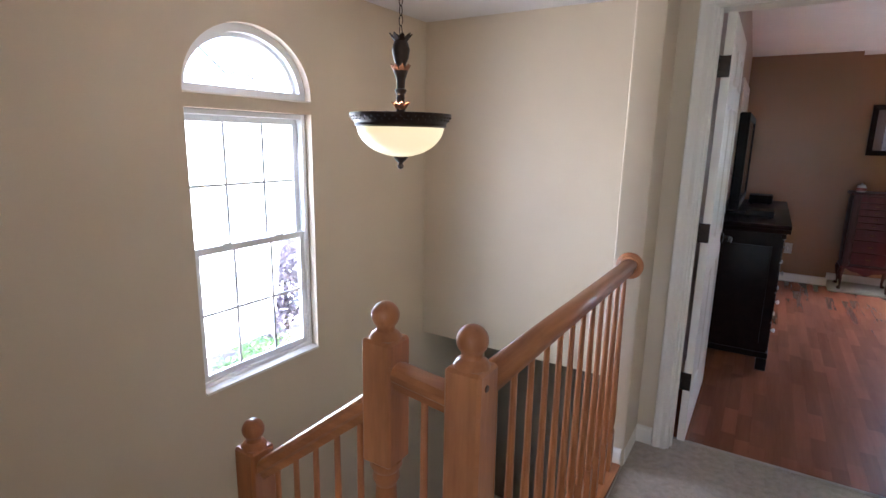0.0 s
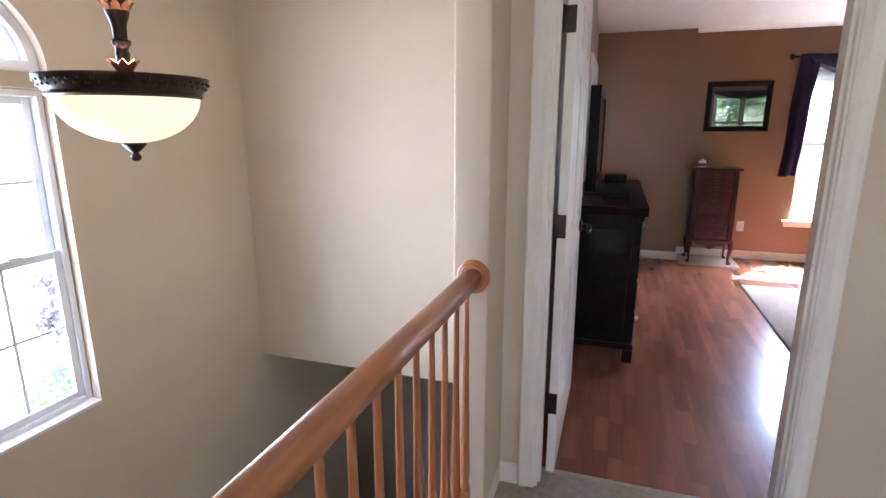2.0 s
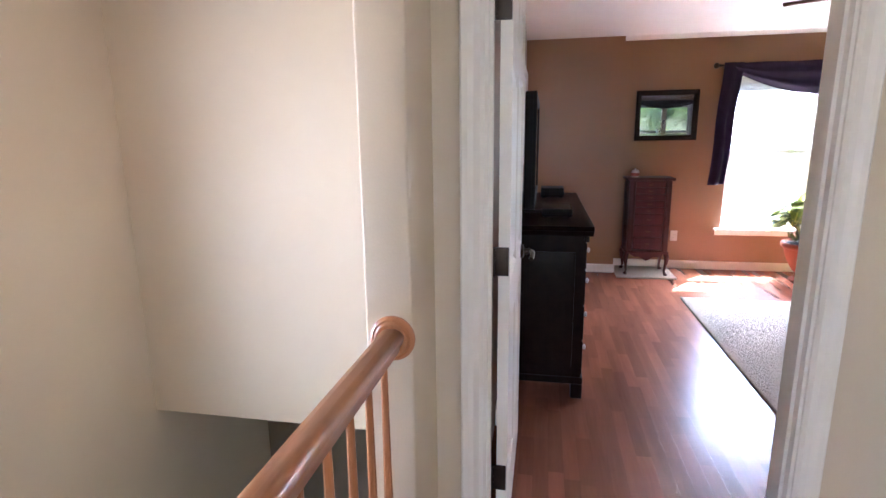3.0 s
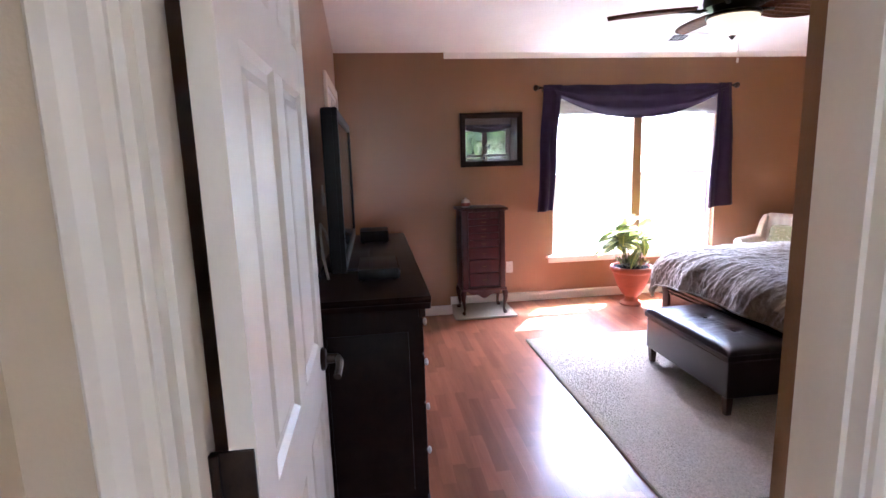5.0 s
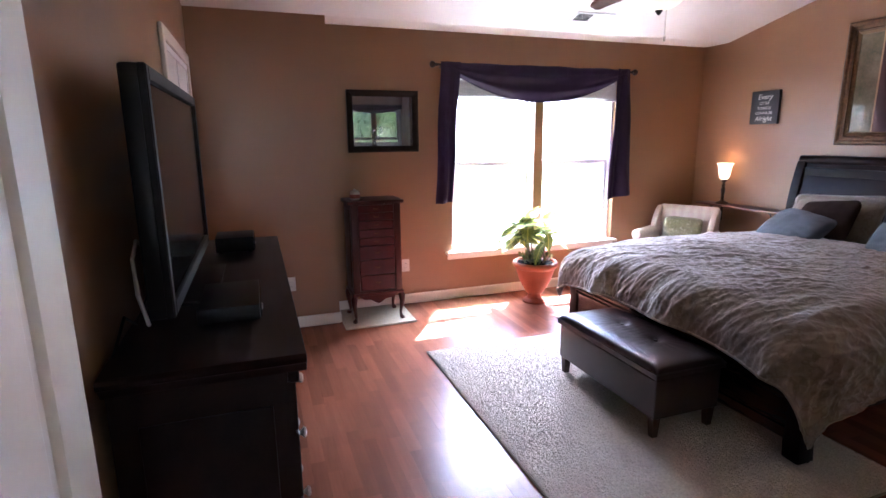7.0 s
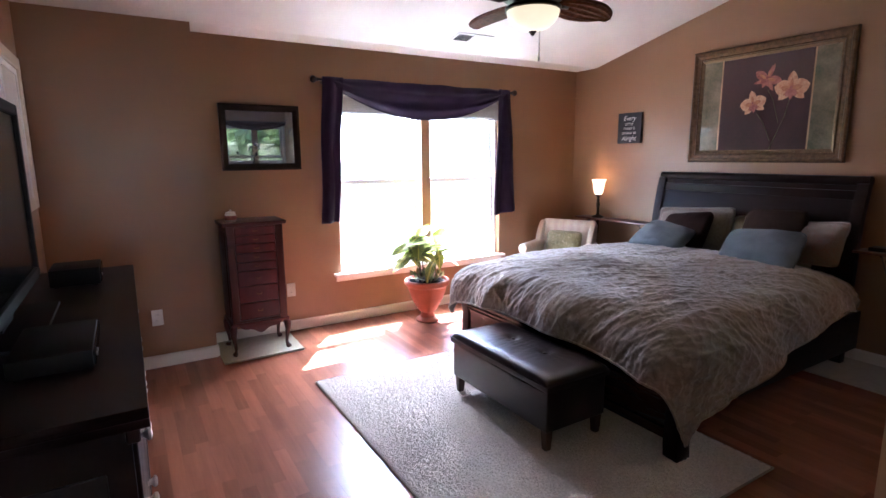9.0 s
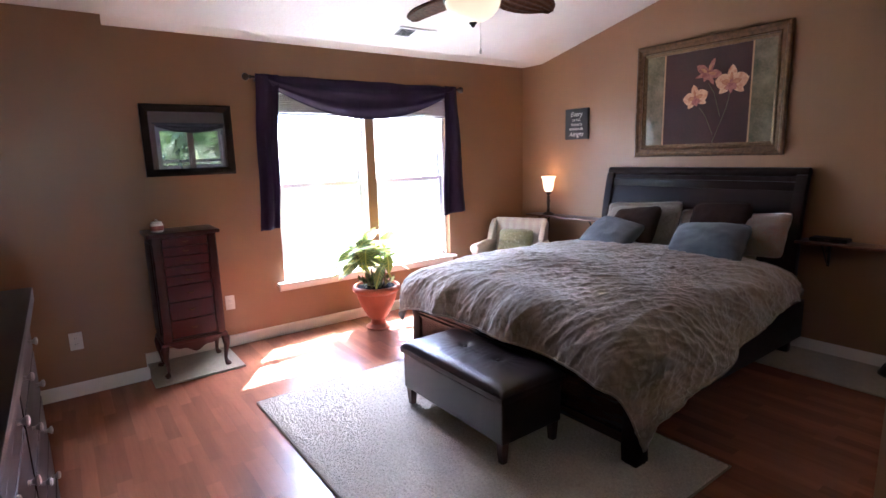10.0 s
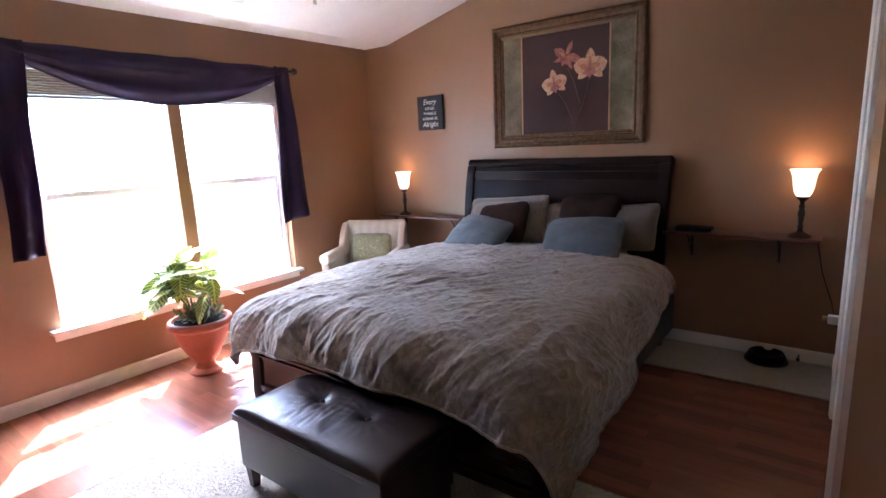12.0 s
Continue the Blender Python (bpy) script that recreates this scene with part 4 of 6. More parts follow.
def fold_noise(x, y):
    """Puffs and short crinkles of a rumpled duvet."""
    p = Vector((x, y, 0.3))
    q = p + Vector((noise.noise(p * 2.1), noise.noise(p * 2.1 + Vector((7, 3, 1))), 0)) * 0.10

    def ridge(fx, fy, turn, z, sharp):
        c, s = math.cos(turn), math.sin(turn)
        v = noise.noise(Vector(((q.x * c + q.y * s) * fx, (q.y * c - q.x * s) * fy, z)))
        return max(0.0, 1 - abs(v) * sharp) ** 1.4
    patch = 0.55 + 0.8 * max(0.0, noise.noise(p * 2.4 + Vector((2, 5, 8))) + 0.2)
    big = noise.noise(q * 1.5) * 0.020
    rid = ridge(1.4, 6.0, -0.5, 1.7, 2.6) * 0.008 + ridge(5.5, 9.0, 0.9, 3.3, 2.4) * 0.006 * patch
    mid = ridge(2.4, 17.0, -0.7, 4.1, 2.2) * 0.0070 * patch + ridge(2.8, 21.0, -0.15, 6.3, 2.2) * 0.0055 * patch
    fine = ridge(6.0, 36.0, -0.45, 9.1, 2.0) * 0.0030 + ridge(17.0, 25.0, 0.35, 12.1, 2.0) * 0.0034
    return big + rid + mid + fine


def duvet_mesh():
    """A cloth laid over the mattress that falls round its edges."""
    bm = bmesh.new()
    nx, ny = 380, 420
    hx, hy, cx, cy = (4.74 - 2.895) / 2, (8.28 - 6.64) / 2, (4.74 + 2.895) / 2, 7.46
    ex, ey_foot, ey_far, r = 0.374, 0.525, 0.344, 0.20
    grid = []
    for i in range(nx + 1):
        row = []
        for j in range(ny + 1):
            s = cx + hx - (2 * hx + ex) * i / nx
            ey_near = ey_foot - 0.20 * min(1.0, max(0.0, (s - 3.1) / 1.6))
            t = (cy - hy - ey_near) + (2 * hy + ey_near + ey_far) * j / ny
            ox = max(0.0, (cx - hx) - s)
            oy = (t - (cy + hy)) if t > cy + hy else ((cy - hy) - t if t < cy - hy else 0.0)
            sy = 1 if t > cy else -1
            px, py = max(s, cx - hx), min(max(t, cy - hy), cy + hy)
            d = math.hypot(ox, oy)
            if py < cy:
                py += 0.12 * min(1.0, max(0.0, (px - 2.9) / 1.6)) * ((cy - py) / hy) ** 2
            ux, uy = (-ox / d, sy * oy / d) if d > 1e-6 else (0, 0)
            crown = 0.755 - 0.055 * abs((py - cy) / hy) ** 3 - 0.03 * max(0.0, (cx - px) / hx) ** 2
            w = fold_noise(s, t)
            if d < r * math.pi / 2:
                a = d / r
                out, down = r * math.sin(a), r * (1 - math.cos(a))
            else:
                rest = d - r * math.pi / 2
                out, down = r + 0.06 * rest, r + rest * 0.98
            nz = math.cos(min(d / r, math.pi / 2))
            nh = math.sin(min(d / r, math.pi / 2))
            hem = 0.018 * math.sin(6 * (s + 1.7 * t) + 3 * noise.noise(Vector((s * 2, t * 2, 5)))) * min(1, d / 0.2)
            head = 0.035 * max(0.0, (px - 4.3) / 0.32) ** 2
            x = px + ux * (out + w * nh * 1.2 + hem)
            y = py + uy * (out + w * nh * 1.2 + hem)
            z = max(0.03, crown - down + w * (0.35 + 0.65 * nz) - head)
            row.append(bm.verts.new((x, y, z)))
        grid.append(row)
    for i in range(nx):
        for j in range(ny):
            bm.faces.new((grid[i][j], grid[i][j + 1], grid[i + 1][j + 1], grid[i + 1][j]))
    bmesh.ops.recalc_face_normals(bm, faces=bm.faces[:])
    return bm


duvet = thing("duvet", (3.8, 7.5, 0.62), "rumpled taupe patterned duvet hanging over the bed", "duvet")
cover_bm = duvet_mesh()
edge, walked = [], next(v for v in cover_bm.verts if v.is_boundary)
seen = set()
while walked:
    seen.add(walked)
    edge.append(walked.co.copy())
    walked = next((e.other_vert(walked) for e in walked.link_edges if e.is_boundary and e.other_vert(walked) not in seen), None)
bm = bmesh.new()
tube(bm, edge[::2] + edge[:1], 0.007, 6)
part("piping", local(bm, duvet), "duvet", duvet, "corded hem", True)
cover = part("cover", local(cover_bm, duvet), "duvet", duvet, smooth=True)
sol = cover.modifiers.new("thickness", "SOLIDIFY")
sol.thickness, sol.offset = 0.014, -1


def pillow(name, w, h, t, material, place, rot, label, flange=0.0, piping=None, group=""):
    """A stuffed pillow, standing in its own x-z plane, with pinched corners."""
    n = 26

    def outline_at(u, v):
        m_ = max(abs(u), abs(v))
        if m_ < 1e-6:
            return 1.0
        e = 8.0 if not flange else 14.0
        r_ = m_ / (abs(u) ** e + abs(v) ** e) ** (1 / e)
        return (1 - m_) + m_ * r_ - (0.03 * m_ * m_ * (1 - min(abs(u), abs(v)) / m_) if flange else 0.0)
    bm = bmesh.new()
    sides = []
    seed = w * 37 + place[1] * 11
    for sgn in (1, -1):
        g = []
        for i in range(n + 1):
            row = []
            for j in range(n + 1):
                u, v = 2 * i / n - 1, 2 * j / n - 1
                pin = outline_at(u, v)
                us, vs = min(1.0, abs(u) * (w / 2 + flange) / (w / 2)), min(1.0, abs(v) * (h / 2 + flange) / (h / 2))
                k = max(0.0, (1 - us ** 2.3)) ** 0.5 * max(0.0, (1 - vs ** 2.3)) ** 0.5
                k = max(k, 0.03 if flange and max(abs(u), abs(v)) < 0.999 else 0.0)
                wr = 0.012 * noise.noise(Vector((u * 2.2 + seed, v * 2.2, sgn))) + 0.006 * noise.noise(Vector((u * 6 + seed, v * 6, sgn)))
                row.append(bm.verts.new((u * (w / 2 + flange) * pin, sgn * (t / 2 * k + wr * k) + (0.010 * noise.noise(Vector((u * 4, v * 4, seed))) if flange and k < 0.1 else 0.0), v * (h / 2 + flange) * pin)))
            g.append(row)
        sides.append(g)
    for sgn, g in zip((1, -1), sides):
        for i in range(n):
            for j in range(n):
                f = (g[i][j], g[i + 1][j], g[i + 1][j + 1], g[i][j + 1])
                bm.faces.new(f if sgn < 0 else f[::-1])
    bmesh.ops.remove_doubles(bm, verts=bm.verts[:], dist=0.0005)
    ob = thing(name, place, label, "pillow", group)
    ob.matrix_basis = pose(*place, *rot)
    part("cover", bm, material, ob, smooth=True)
    bm = bmesh.new()
    loop = []
    for k in range(81):
        a = 2 * math.pi * k / 80
        c, s_ = math.cos(a), math.sin(a)
        m_ = max(abs(c), abs(s_))
        u, v = c / m_, s_ / m_
        pin = outline_at(u, v)
        loop.append((u * (w / 2 + flange) * pin, 0.004 * math.sin(9 * a), v * (h / 2 + flange) * pin))
    if flange:
        tube(bm, loop, 0.0025, 6)
    else:
        tube(bm, loop, 0.005, 6)
    part("piping", bm, piping or material, ob, smooth=True)
    return ob


G = "pillows on the bed"
pillow("pillow", 0.64, 0.38, 0.19, "sham", (4.80, 7.84, 0.835), (24, 4, 91), "tan patterned sham leaning on the headboard", 0.035, "sham", G)
pillow("pillow", 0.58, 0.36, 0.15, "sham", (4.84, 7.20, 0.80), (22, 0, 90), "tan patterned sham behind the brown pillow", 0.035, "sham", G)
pillow("pillow", 0.42, 0.30, 0.18, "coral_sham", (4.77, 6.90, 0.865), (30, 5, 86), "tan and coral patterned pillow against the headboard", 0.02, "coral_sham", G)
pillow("pillow", 0.43, 0.40, 0.16, "brown", (4.72, 7.13, 0.895), (24, 3, 92), "chocolate brown suede pillow behind a blue one", 0, "brown", G)
pillow("pillow", 0.46, 0.40, 0.16, "brown", (4.64, 7.80, 0.835), (34, 8, 86), "chocolate brown suede pillow leaning on a sham", 0, "brown", G)
pillow("pillow", 0.47, 0.36, 0.17, "blue", (4.44, 7.87, 0.80), (54, -6, 82), "slate blue plush cushion lying back", 0, "blue", G)
pillow("pillow", 0.52, 0.37, 0.17, "blue", (4.45, 7.07, 0.815), (46, 3, 94), "slate blue plush cushion standing at the front", 0, "blue", G)

# bench at the foot of the bed
bench = thing("storage_bench", (2.52, 7.33, 0), "dark brown leather storage bench with a button-tufted lid", "bench")
bx0, bx1, by0, by1 = -0.215, 0.215, -0.44, 0.44
part("body", rbox(bx0 + 0.008, by0 + 0.008, 0.12, bx1 - 0.008, by1 - 0.008, 0.335, 0.012, 3), "leather", bench)
bm = bmesh.new()
n1, n2 = 44, 88
buttons = [(0.035, -0.14), (0.035, 0.14)]
top = []
for i in range(n1 + 1):
    row = []
    for j in range(n2 + 1):
        u, v = 2 * i / n1 - 1, 2 * j / n2 - 1
        x, y = u * (bx1 + 0.004), v * (by1 + 0.004)
        e = (max(0, 1 - abs(u) ** 9) ** 0.5) * (max(0, 1 - abs(v) ** 14) ** 0.5)
        z = 0.372 + 0.045 * e
        for a, b in buttons:
            d = math.hypot(x - a, y - b)
            ang = math.atan2(y - b, x - a)
            z -= 0.020 * math.exp(-(d / 0.035) ** 2) + 0.0035 * math.exp(-(d / 0.13) ** 2) * math.cos(9 * ang + a) ** 2
        z += 0.003 * noise.noise(Vector((x * 9, y * 5, 2))) + 0.0045 * max(0.0, 1 - abs(noise.noise(Vector((x * 5 + y * 3, y * 26 - x * 4, 6)))) * 2.6) * math.exp(-((y - 0.02) / 0.20) ** 2) * math.exp(-((x + 0.06) / 0.13) ** 2) * e
        row.append(bm.verts.new((x, y, z)))
    top.append(row)
for i in range(n1):
    for j in range(n2):
        bm.faces.new((top[i][j], top[i + 1][j], top[i + 1][j + 1], top[i][j + 1]))
ext = bmesh.ops.extrude_edge_only(bm, edges=[e for e in bm.edges if e.is_boundary])
for v in [g for g in ext["geom"] if isinstance(g, bmesh.types.BMVert)]:
    v.co.z = 0.343
part("lid", bm, "leather", bench, "padded lid with two buttons", 50)
lid_seam = bmesh.new()
tube(lid_seam, [(bx0 - 0.004, by0 - 0.004, 0.372), (bx1 + 0.004, by0 - 0.004, 0.372), (bx1 + 0.004, by1 + 0.004, 0.372), (bx0 - 0.004, by1 + 0.004, 0.372), (bx0 - 0.004, by0 - 0.004, 0.372)], 0.004, 6)
part("piping", lid_seam, "leather", bench)
for a, b in buttons:
    bm = bmesh.new()
    lathe(bm, [(0.0, 0.409), (0.009, 0.407), (0.012, 0.402), (0.012, 0.396), (0.0, 0.394)], (a, b, 0), 14)
    part("button", bm, "leather", bench)
for x in (bx0 + 0.04, bx1 - 0.04):
    for y in (by0 + 0.04, by1 - 0.04):
        bm = bmesh.new()
        r = bmesh.ops.create_cone(bm, cap_ends=True, segments=4, radius1=0.024, radius2=0.034, depth=0.121)["verts"]
        bmesh.ops.rotate(bm, cent=(0, 0, 0), matrix=Matrix.Rotation(math.pi / 4, 3, "Z"), verts=r)
        bmesh.ops.translate(bm, vec=(x, y, 0.0725), verts=r)
        part("leg", soft(bm, 0.003, 1), "leg_wood", bench)

# rugs
bm = bmesh.new()
nx, ny = 380, 500
rx0, rx1, ry0, ry1 = 1.606, 3.162, 6.242, 8.365
g = []
for i in range(nx + 1):
    row = []
    for j in range(ny + 1):
        x, y = rx0 + (rx1 - rx0) * i / nx, ry0 + (ry1 - ry0) * j / ny
        edge = min(i, nx - i, j, ny - j)
        z = 0.015 + 0.0055 * noise.noise(Vector((x * 70, y * 70, 0))) + 0.0045 * noise.noise(Vector((x * 120, y * 120, 7))) + 0.004 * noise.noise(Vector((x * 16, y * 16, 3)))
        row.append(bm.verts.new((x + 0.003 * noise.noise(Vector((x * 70, y * 70, 9))), y + 0.003 * noise.noise(Vector((x * 70, y * 70, 4))), max(0.004, z if edge > 1 else 0.004))))
    g.append(row)
for i in range(nx):
    for j in range(ny):
        bm.faces.new((g[i][j], g[i + 1][j], g[i + 1][j + 1], g[i][j + 1]))
rug = thing("area_rug", (2.37, 7.3, 0), "pale beige shag rug under the bench", "rug")
part("rug_surface", local(bm, rug), "rug", rug, smooth=True)
bm = bmesh.new()
tube(bm, [(rx0, ry0, 0.007), (rx1, ry0, 0.007), (rx1, ry1, 0.007), (rx0, ry1, 0.007), (rx0, ry0, 0.007)], 0.0065, 6)
part("binding", local(bm, rug), "rug_edge", rug, "dark bound edge")
structure("carpet_strip", rbox(4.56, 5.685, 0.0, 5.066, 9.52, 0.012, 0.004), "old_carpet", "strip of old beige carpet along the wall", "carpet")
tagged(new("carpet_mat", mesh_of("carpet_mat", rbox(1.135, 9.025, 0.0, 1.725, 9.525, 0.014, 0.004), "old_carpet")), "beige carpet offcut under the jewellery chest", "mat")

# ---- dresser and television ----
dresser = thing("dresser", (0.18, 7.14, 0), "espresso wooden dresser with bright round knobs", "dresser")
DY0, DY1, DX = -0.82, 0.83, 0.415
for nm, r in (("side", (0, DY0, 0.09, DX, DY0 + 0.025, 0.93)), ("side", (0, DY1 - 0.025, 0.09, DX, DY1, 0.93)), ("back", (0, DY0 + 0.025, 0.09, 0.015, DY1 - 0.025, 0.93)),
              ("bottom", (0.015, DY0 + 0.025, 0.09, DX - 0.004, DY1 - 0.025, 0.12)), ("rail", (0.015, DY0 + 0.025, 0.895, DX - 0.004, DY1 - 0.025, 0.93)), ("divider", (0.015, -0.012, 0.12, DX - 0.004, 0.012, 0.895))):
    part(nm, boxes(r), "espresso", dresser, smooth=None)
part("side_panel", rbox(0.06, DY0 - 0.006, 0.18, DX - 0.05, DY0 + 0.001, 0.84, 0.005), "espresso", dresser)
bm = bmesh.new()
prism(bm, [(DY0 - 0.012, 0.928), (DY0 - 0.03, 0.955), (DY0 - 0.042, 0.962), (DY0 - 0.045, 0.975), (DY0 - 0.038, 0.985), (DY1 + 0.038, 0.985), (DY1 + 0.045, 0.975), (DY1 + 0.042, 0.962), (DY1 + 0.03, 0.955), (DY1 + 0.012, 0.928)], "x", -0.005, DX + 0.038)
part("top", soft(bm, 0.004, 2), "espresso", dresser)
part("cornice", rbox(DX - 0.01, DY0 - 0.008, 0.895, DX + 0.018, DY1 + 0.008, 0.93, 0.008, 3), "espresso", dresser)
part("plinth", rbox(-0.002, DY0 - 0.012, 0.085, DX + 0.014, DY1 + 0.012, 0.125, 0.008, 3), "espresso", dresser)
for y0, y1 in ((DY0 - 0.012, DY0 + 0.13), (DY1 - 0.13, DY1 + 0.012)):
    for x0, x1 in ((0.0, 0.06), (DX - 0.05, DX + 0.012)):
        bm = bmesh.new()
        s = 1 if y0 < 0 else -1
        a = y0 if s > 0 else y1
        prism(bm, [(a, 0), (a + s * 0.045, 0), (a + s * 0.05, 0.03), (a + s * 0.09, 0.055), (a + s * 0.14, 0.085), (a, 0.085), (a - s * 0.003, 0.05)], "x", x0, x1)
        part("foot", soft(bm, 0.003, 1), "espresso", dresser)
rows = [(0.13, 0.325), (0.333, 0.528), (0.536, 0.731), (0.739, 0.885)]
for z0, z1 in rows:
    for y0, y1 in ((DY0 + 0.03, -0.016), (0.016, DY1 - 0.03)):
        dr = part("drawer", rbox(DX - 0.012, y0, z0, DX + 0.010, y1, z1, 0.007, 3), "espresso", dresser)
        for k in (0.22, 0.78):
            bm = bmesh.new()
            lathe(bm, [(0.0, 0), (0.008, 0), (0.006, 0.010), (0.010, 0.016), (0.0155, 0.021), (0.014, 0.027), (0.006, 0.030), (0.0, 0.0305)], seg=14)
            bmesh.ops.rotate(bm, cent=(0, 0, 0), matrix=Matrix.Rotation(math.pi / 2, 3, "Y"), verts=bm.verts[:])
            bmesh.ops.translate(bm, vec=(DX + 0.0095, y0 + (y1 - y0) * k, (z0 + z1) / 2), verts=bm.verts[:])
            part("knob", bm, "steel", dr, "bright metal knob")

tv = thing("television", (0.285, 7.07, 0.985), "large black flat-screen television, switched off", "television")
part("casing", rbox(-0.030, -0.57, 0.055, 0.018, 0.57, 0.705, 0.012, 3), "black", tv)
bm = bmesh.new()
for r in ((0.012, -0.57, 0.055, 0.034, -0.535, 0.705), (0.012, 0.535, 0.055, 0.034, 0.57, 0.705), (0.012, -0.535, 0.055, 0.034, 0.535, 0.098), (0.012, -0.535, 0.665, 0.034, 0.535, 0.705)):
    box(bm, *r)
part("bezel", soft(bm, 0.004, 1), "black", tv)
part("screen", boxes((0.0185, -0.5345, 0.0985, 0.024, 0.5345, 0.6645)), "screen", tv, "dark reflecting screen", None)
part("stand_neck", rbox(-0.02, -0.09, 0.012, 0.012, 0.09, 0.08, 0.006), "black", tv)
part("stand_base", rbox(-0.085, -0.27, 0.0, 0.115, 0.27, 0.014, 0.006), "black", tv)


def media_box(place, dx, dy, dz, label, buttons):
    b = thing("media_box", place, label, "media box")
    part("case", rbox(-dx / 2, -dy / 2, 0.006, dx / 2, dy / 2, dz, 0.006), "black", b)
    part("front", rbox(dx / 2 - 0.002, -dy / 2 + 0.006, 0.012, dx / 2 + 0.004, dy / 2 - 0.006, dz - 0.006, 0.002), "screen", b)
    for k in range(buttons):
        bm = bmesh.new()
        lathe(bm, [(0.0, 0), (0.006, 0), (0.006, 0.004), (0.0, 0.005)], seg=10)
        bmesh.ops.rotate(bm, cent=(0, 0, 0), matrix=Matrix.Rotation(math.pi / 2, 3, "Y"), verts=bm.verts[:])
        bmesh.ops.translate(bm, vec=(dx / 2 + 0.003, -dy / 2 + 0.05 + 0.03 * k, dz / 2), verts=bm.verts[:])
        part("button", bm, "steel", b)
    for x in (-dx / 2 + 0.02, dx / 2 - 0.02):
        for y in (-dy / 2 + 0.02, dy / 2 - 0.02):
            part("foot", rbox(x - 0.008, y - 0.008, 0, x + 0.008, y + 0.008, 0.007, 0.002), "black", b)


media_box((0.445, 6.72, 0.985), 0.17, 0.30, 0.052, "low black set-top box on the dresser", 2)
media_box((0.43, 7.70, 0.985), 0.17, 0.20, 0.075, "black disc player at the end of the dresser", 1)
bm = bmesh.new()
tube(bm, [(0.235, 6.60, 1.0), (0.225, 6.56, 1.10), (0.215, 6.60, 1.19), (0.205, 6.72, 1.22), (0.21, 6.86, 1.17), (0.225, 6.92, 1.08)], 0.006, 8)
cable = thing("cable", (0.22, 6.7, 0.985), "looped pale cable behind the television", "cable")
part("cord", local(bm, cable), "plate", cable)
bm = bmesh.new()
tube(bm, [(0.19, 6.40, 0.995), (0.20, 6.5, 1.06), (0.20, 6.62, 1.0), (0.21, 6.78, 1.05), (0.21, 6.9, 0.992)], 0.004, 6)
part("cord", local(bm, cable), "black", cable)

# framed inner window on the west wall
iw = thing("window_6", (0.155, 8.57, 1.20), "white framed small window high on the wall", "window")
tagged(iw, kind="structure")
bm = boxes((0, -0.56, 0.0, 0.022, -0.49, 0.87), (0, 0.49, 0.0, 0.022, 0.56, 0.87), (0, -0.49, 0.80, 0.022, 0.49, 0.87), (0, -0.49, 0.0, 0.022, 0.49, 0.07))
part("window_frame", soft(bm, 0.004, 1), "trim", iw, smooth=None)
bm = boxes((0.001, -0.488, 0.072, 0.010, -0.455, 0.798), (0.001, 0.455, 0.072, 0.010, 0.488, 0.798), (0.001, -0.455, 0.765, 0.010, 0.455, 0.798), (0.001, -0.012, 0.072, 0.010, 0.012, 0.765))
part("sash", bm, "vinyl", iw, smooth=None)
part("pane", boxes((0.001, -0.455, 0.072, 0.005, 0.455, 0.765)), "plate", iw, "frosted pale pane", None)

# ---- jewellery chest ----
chest = thing("jewellery_chest", (1.428, 9.27, 0.014), "tall cherry jewellery chest with small drawers and cabriole legs", "jewellery chest")
cw, cd = 0.203, 0.15
part("body", boxes((-cw, -cd, 0.25, -cw + 0.02, cd, 0.985), (cw - 0.02, -cd, 0.25, cw, cd, 0.985), (-cw + 0.02, cd - 0.015, 0.25, cw - 0.02, cd, 0.985), (-cw + 0.02, -cd + 0.002, 0.25, cw - 0.02, cd - 0.015, 0.265), (-cw + 0.02, -cd + 0.002, 0.97, cw - 0.02, cd - 0.015, 0.985)), "cherry_dark", chest, smooth=None)
bm = bmesh.new()
box(bm, -cw - 0.026, -cd - 0.028, 0.985, cw + 0.026, cd + 0.01, 1.012)
part("lid", soft(bm, 0.009, 3), "cherry_dark", chest, "dark moulded lid")
part("base_moulding", rbox(-cw - 0.012, -cd - 0.014, 0.228, cw + 0.012, cd + 0.004, 0.252, 0.007, 3), "cherry", chest)
for s in (-1, 1):
    part("stile", rbox(s * (cw - 0.03) - 0.026, -cd - 0.008, 0.252, s * (cw - 0.03) + 0.026, -cd + 0.004, 0.984, 0.006, 2), "cherry_dark", chest)
    bm = boxes((s * (cw + 0.001), -cd + 0.03, 0.30, s * (cw + 0.009), cd - 0.03, 0.94))
    part("side_door", soft(bm, 0.005, 2), "cherry_dark", chest)
z = 0.978
for h in (0.064, 0.064, 0.069, 0.067, 0.067, 0.116, 0.128, 0.132):
    d = part("drawer", rbox(-cw + 0.06, -cd - 0.013, z - h + 0.004, cw - 0.06, -cd + 0.006, z - 0.003, 0.006, 3), "cherry", chest, "cherry drawer front")
    bm = bmesh.new()
    tube(bm, [(-0.018, -cd - 0.012, z - h / 2 + 0.004), (-0.012, -cd - 0.022, z - h / 2 - 0.002), (0.012, -cd - 0.022, z - h / 2 - 0.002), (0.018, -cd - 0.012, z - h / 2 + 0.004)], 0.0028, 6)
    part("pull", bm, "brass", d, "small brass pull")
    part("shadow_gap", boxes((-cw + 0.058, -cd - 0.001, z - 0.003, cw - 0.058, -cd + 0.003, z)), "cherry_dark", chest, smooth=None)
    z -= h
bm = bmesh.new()
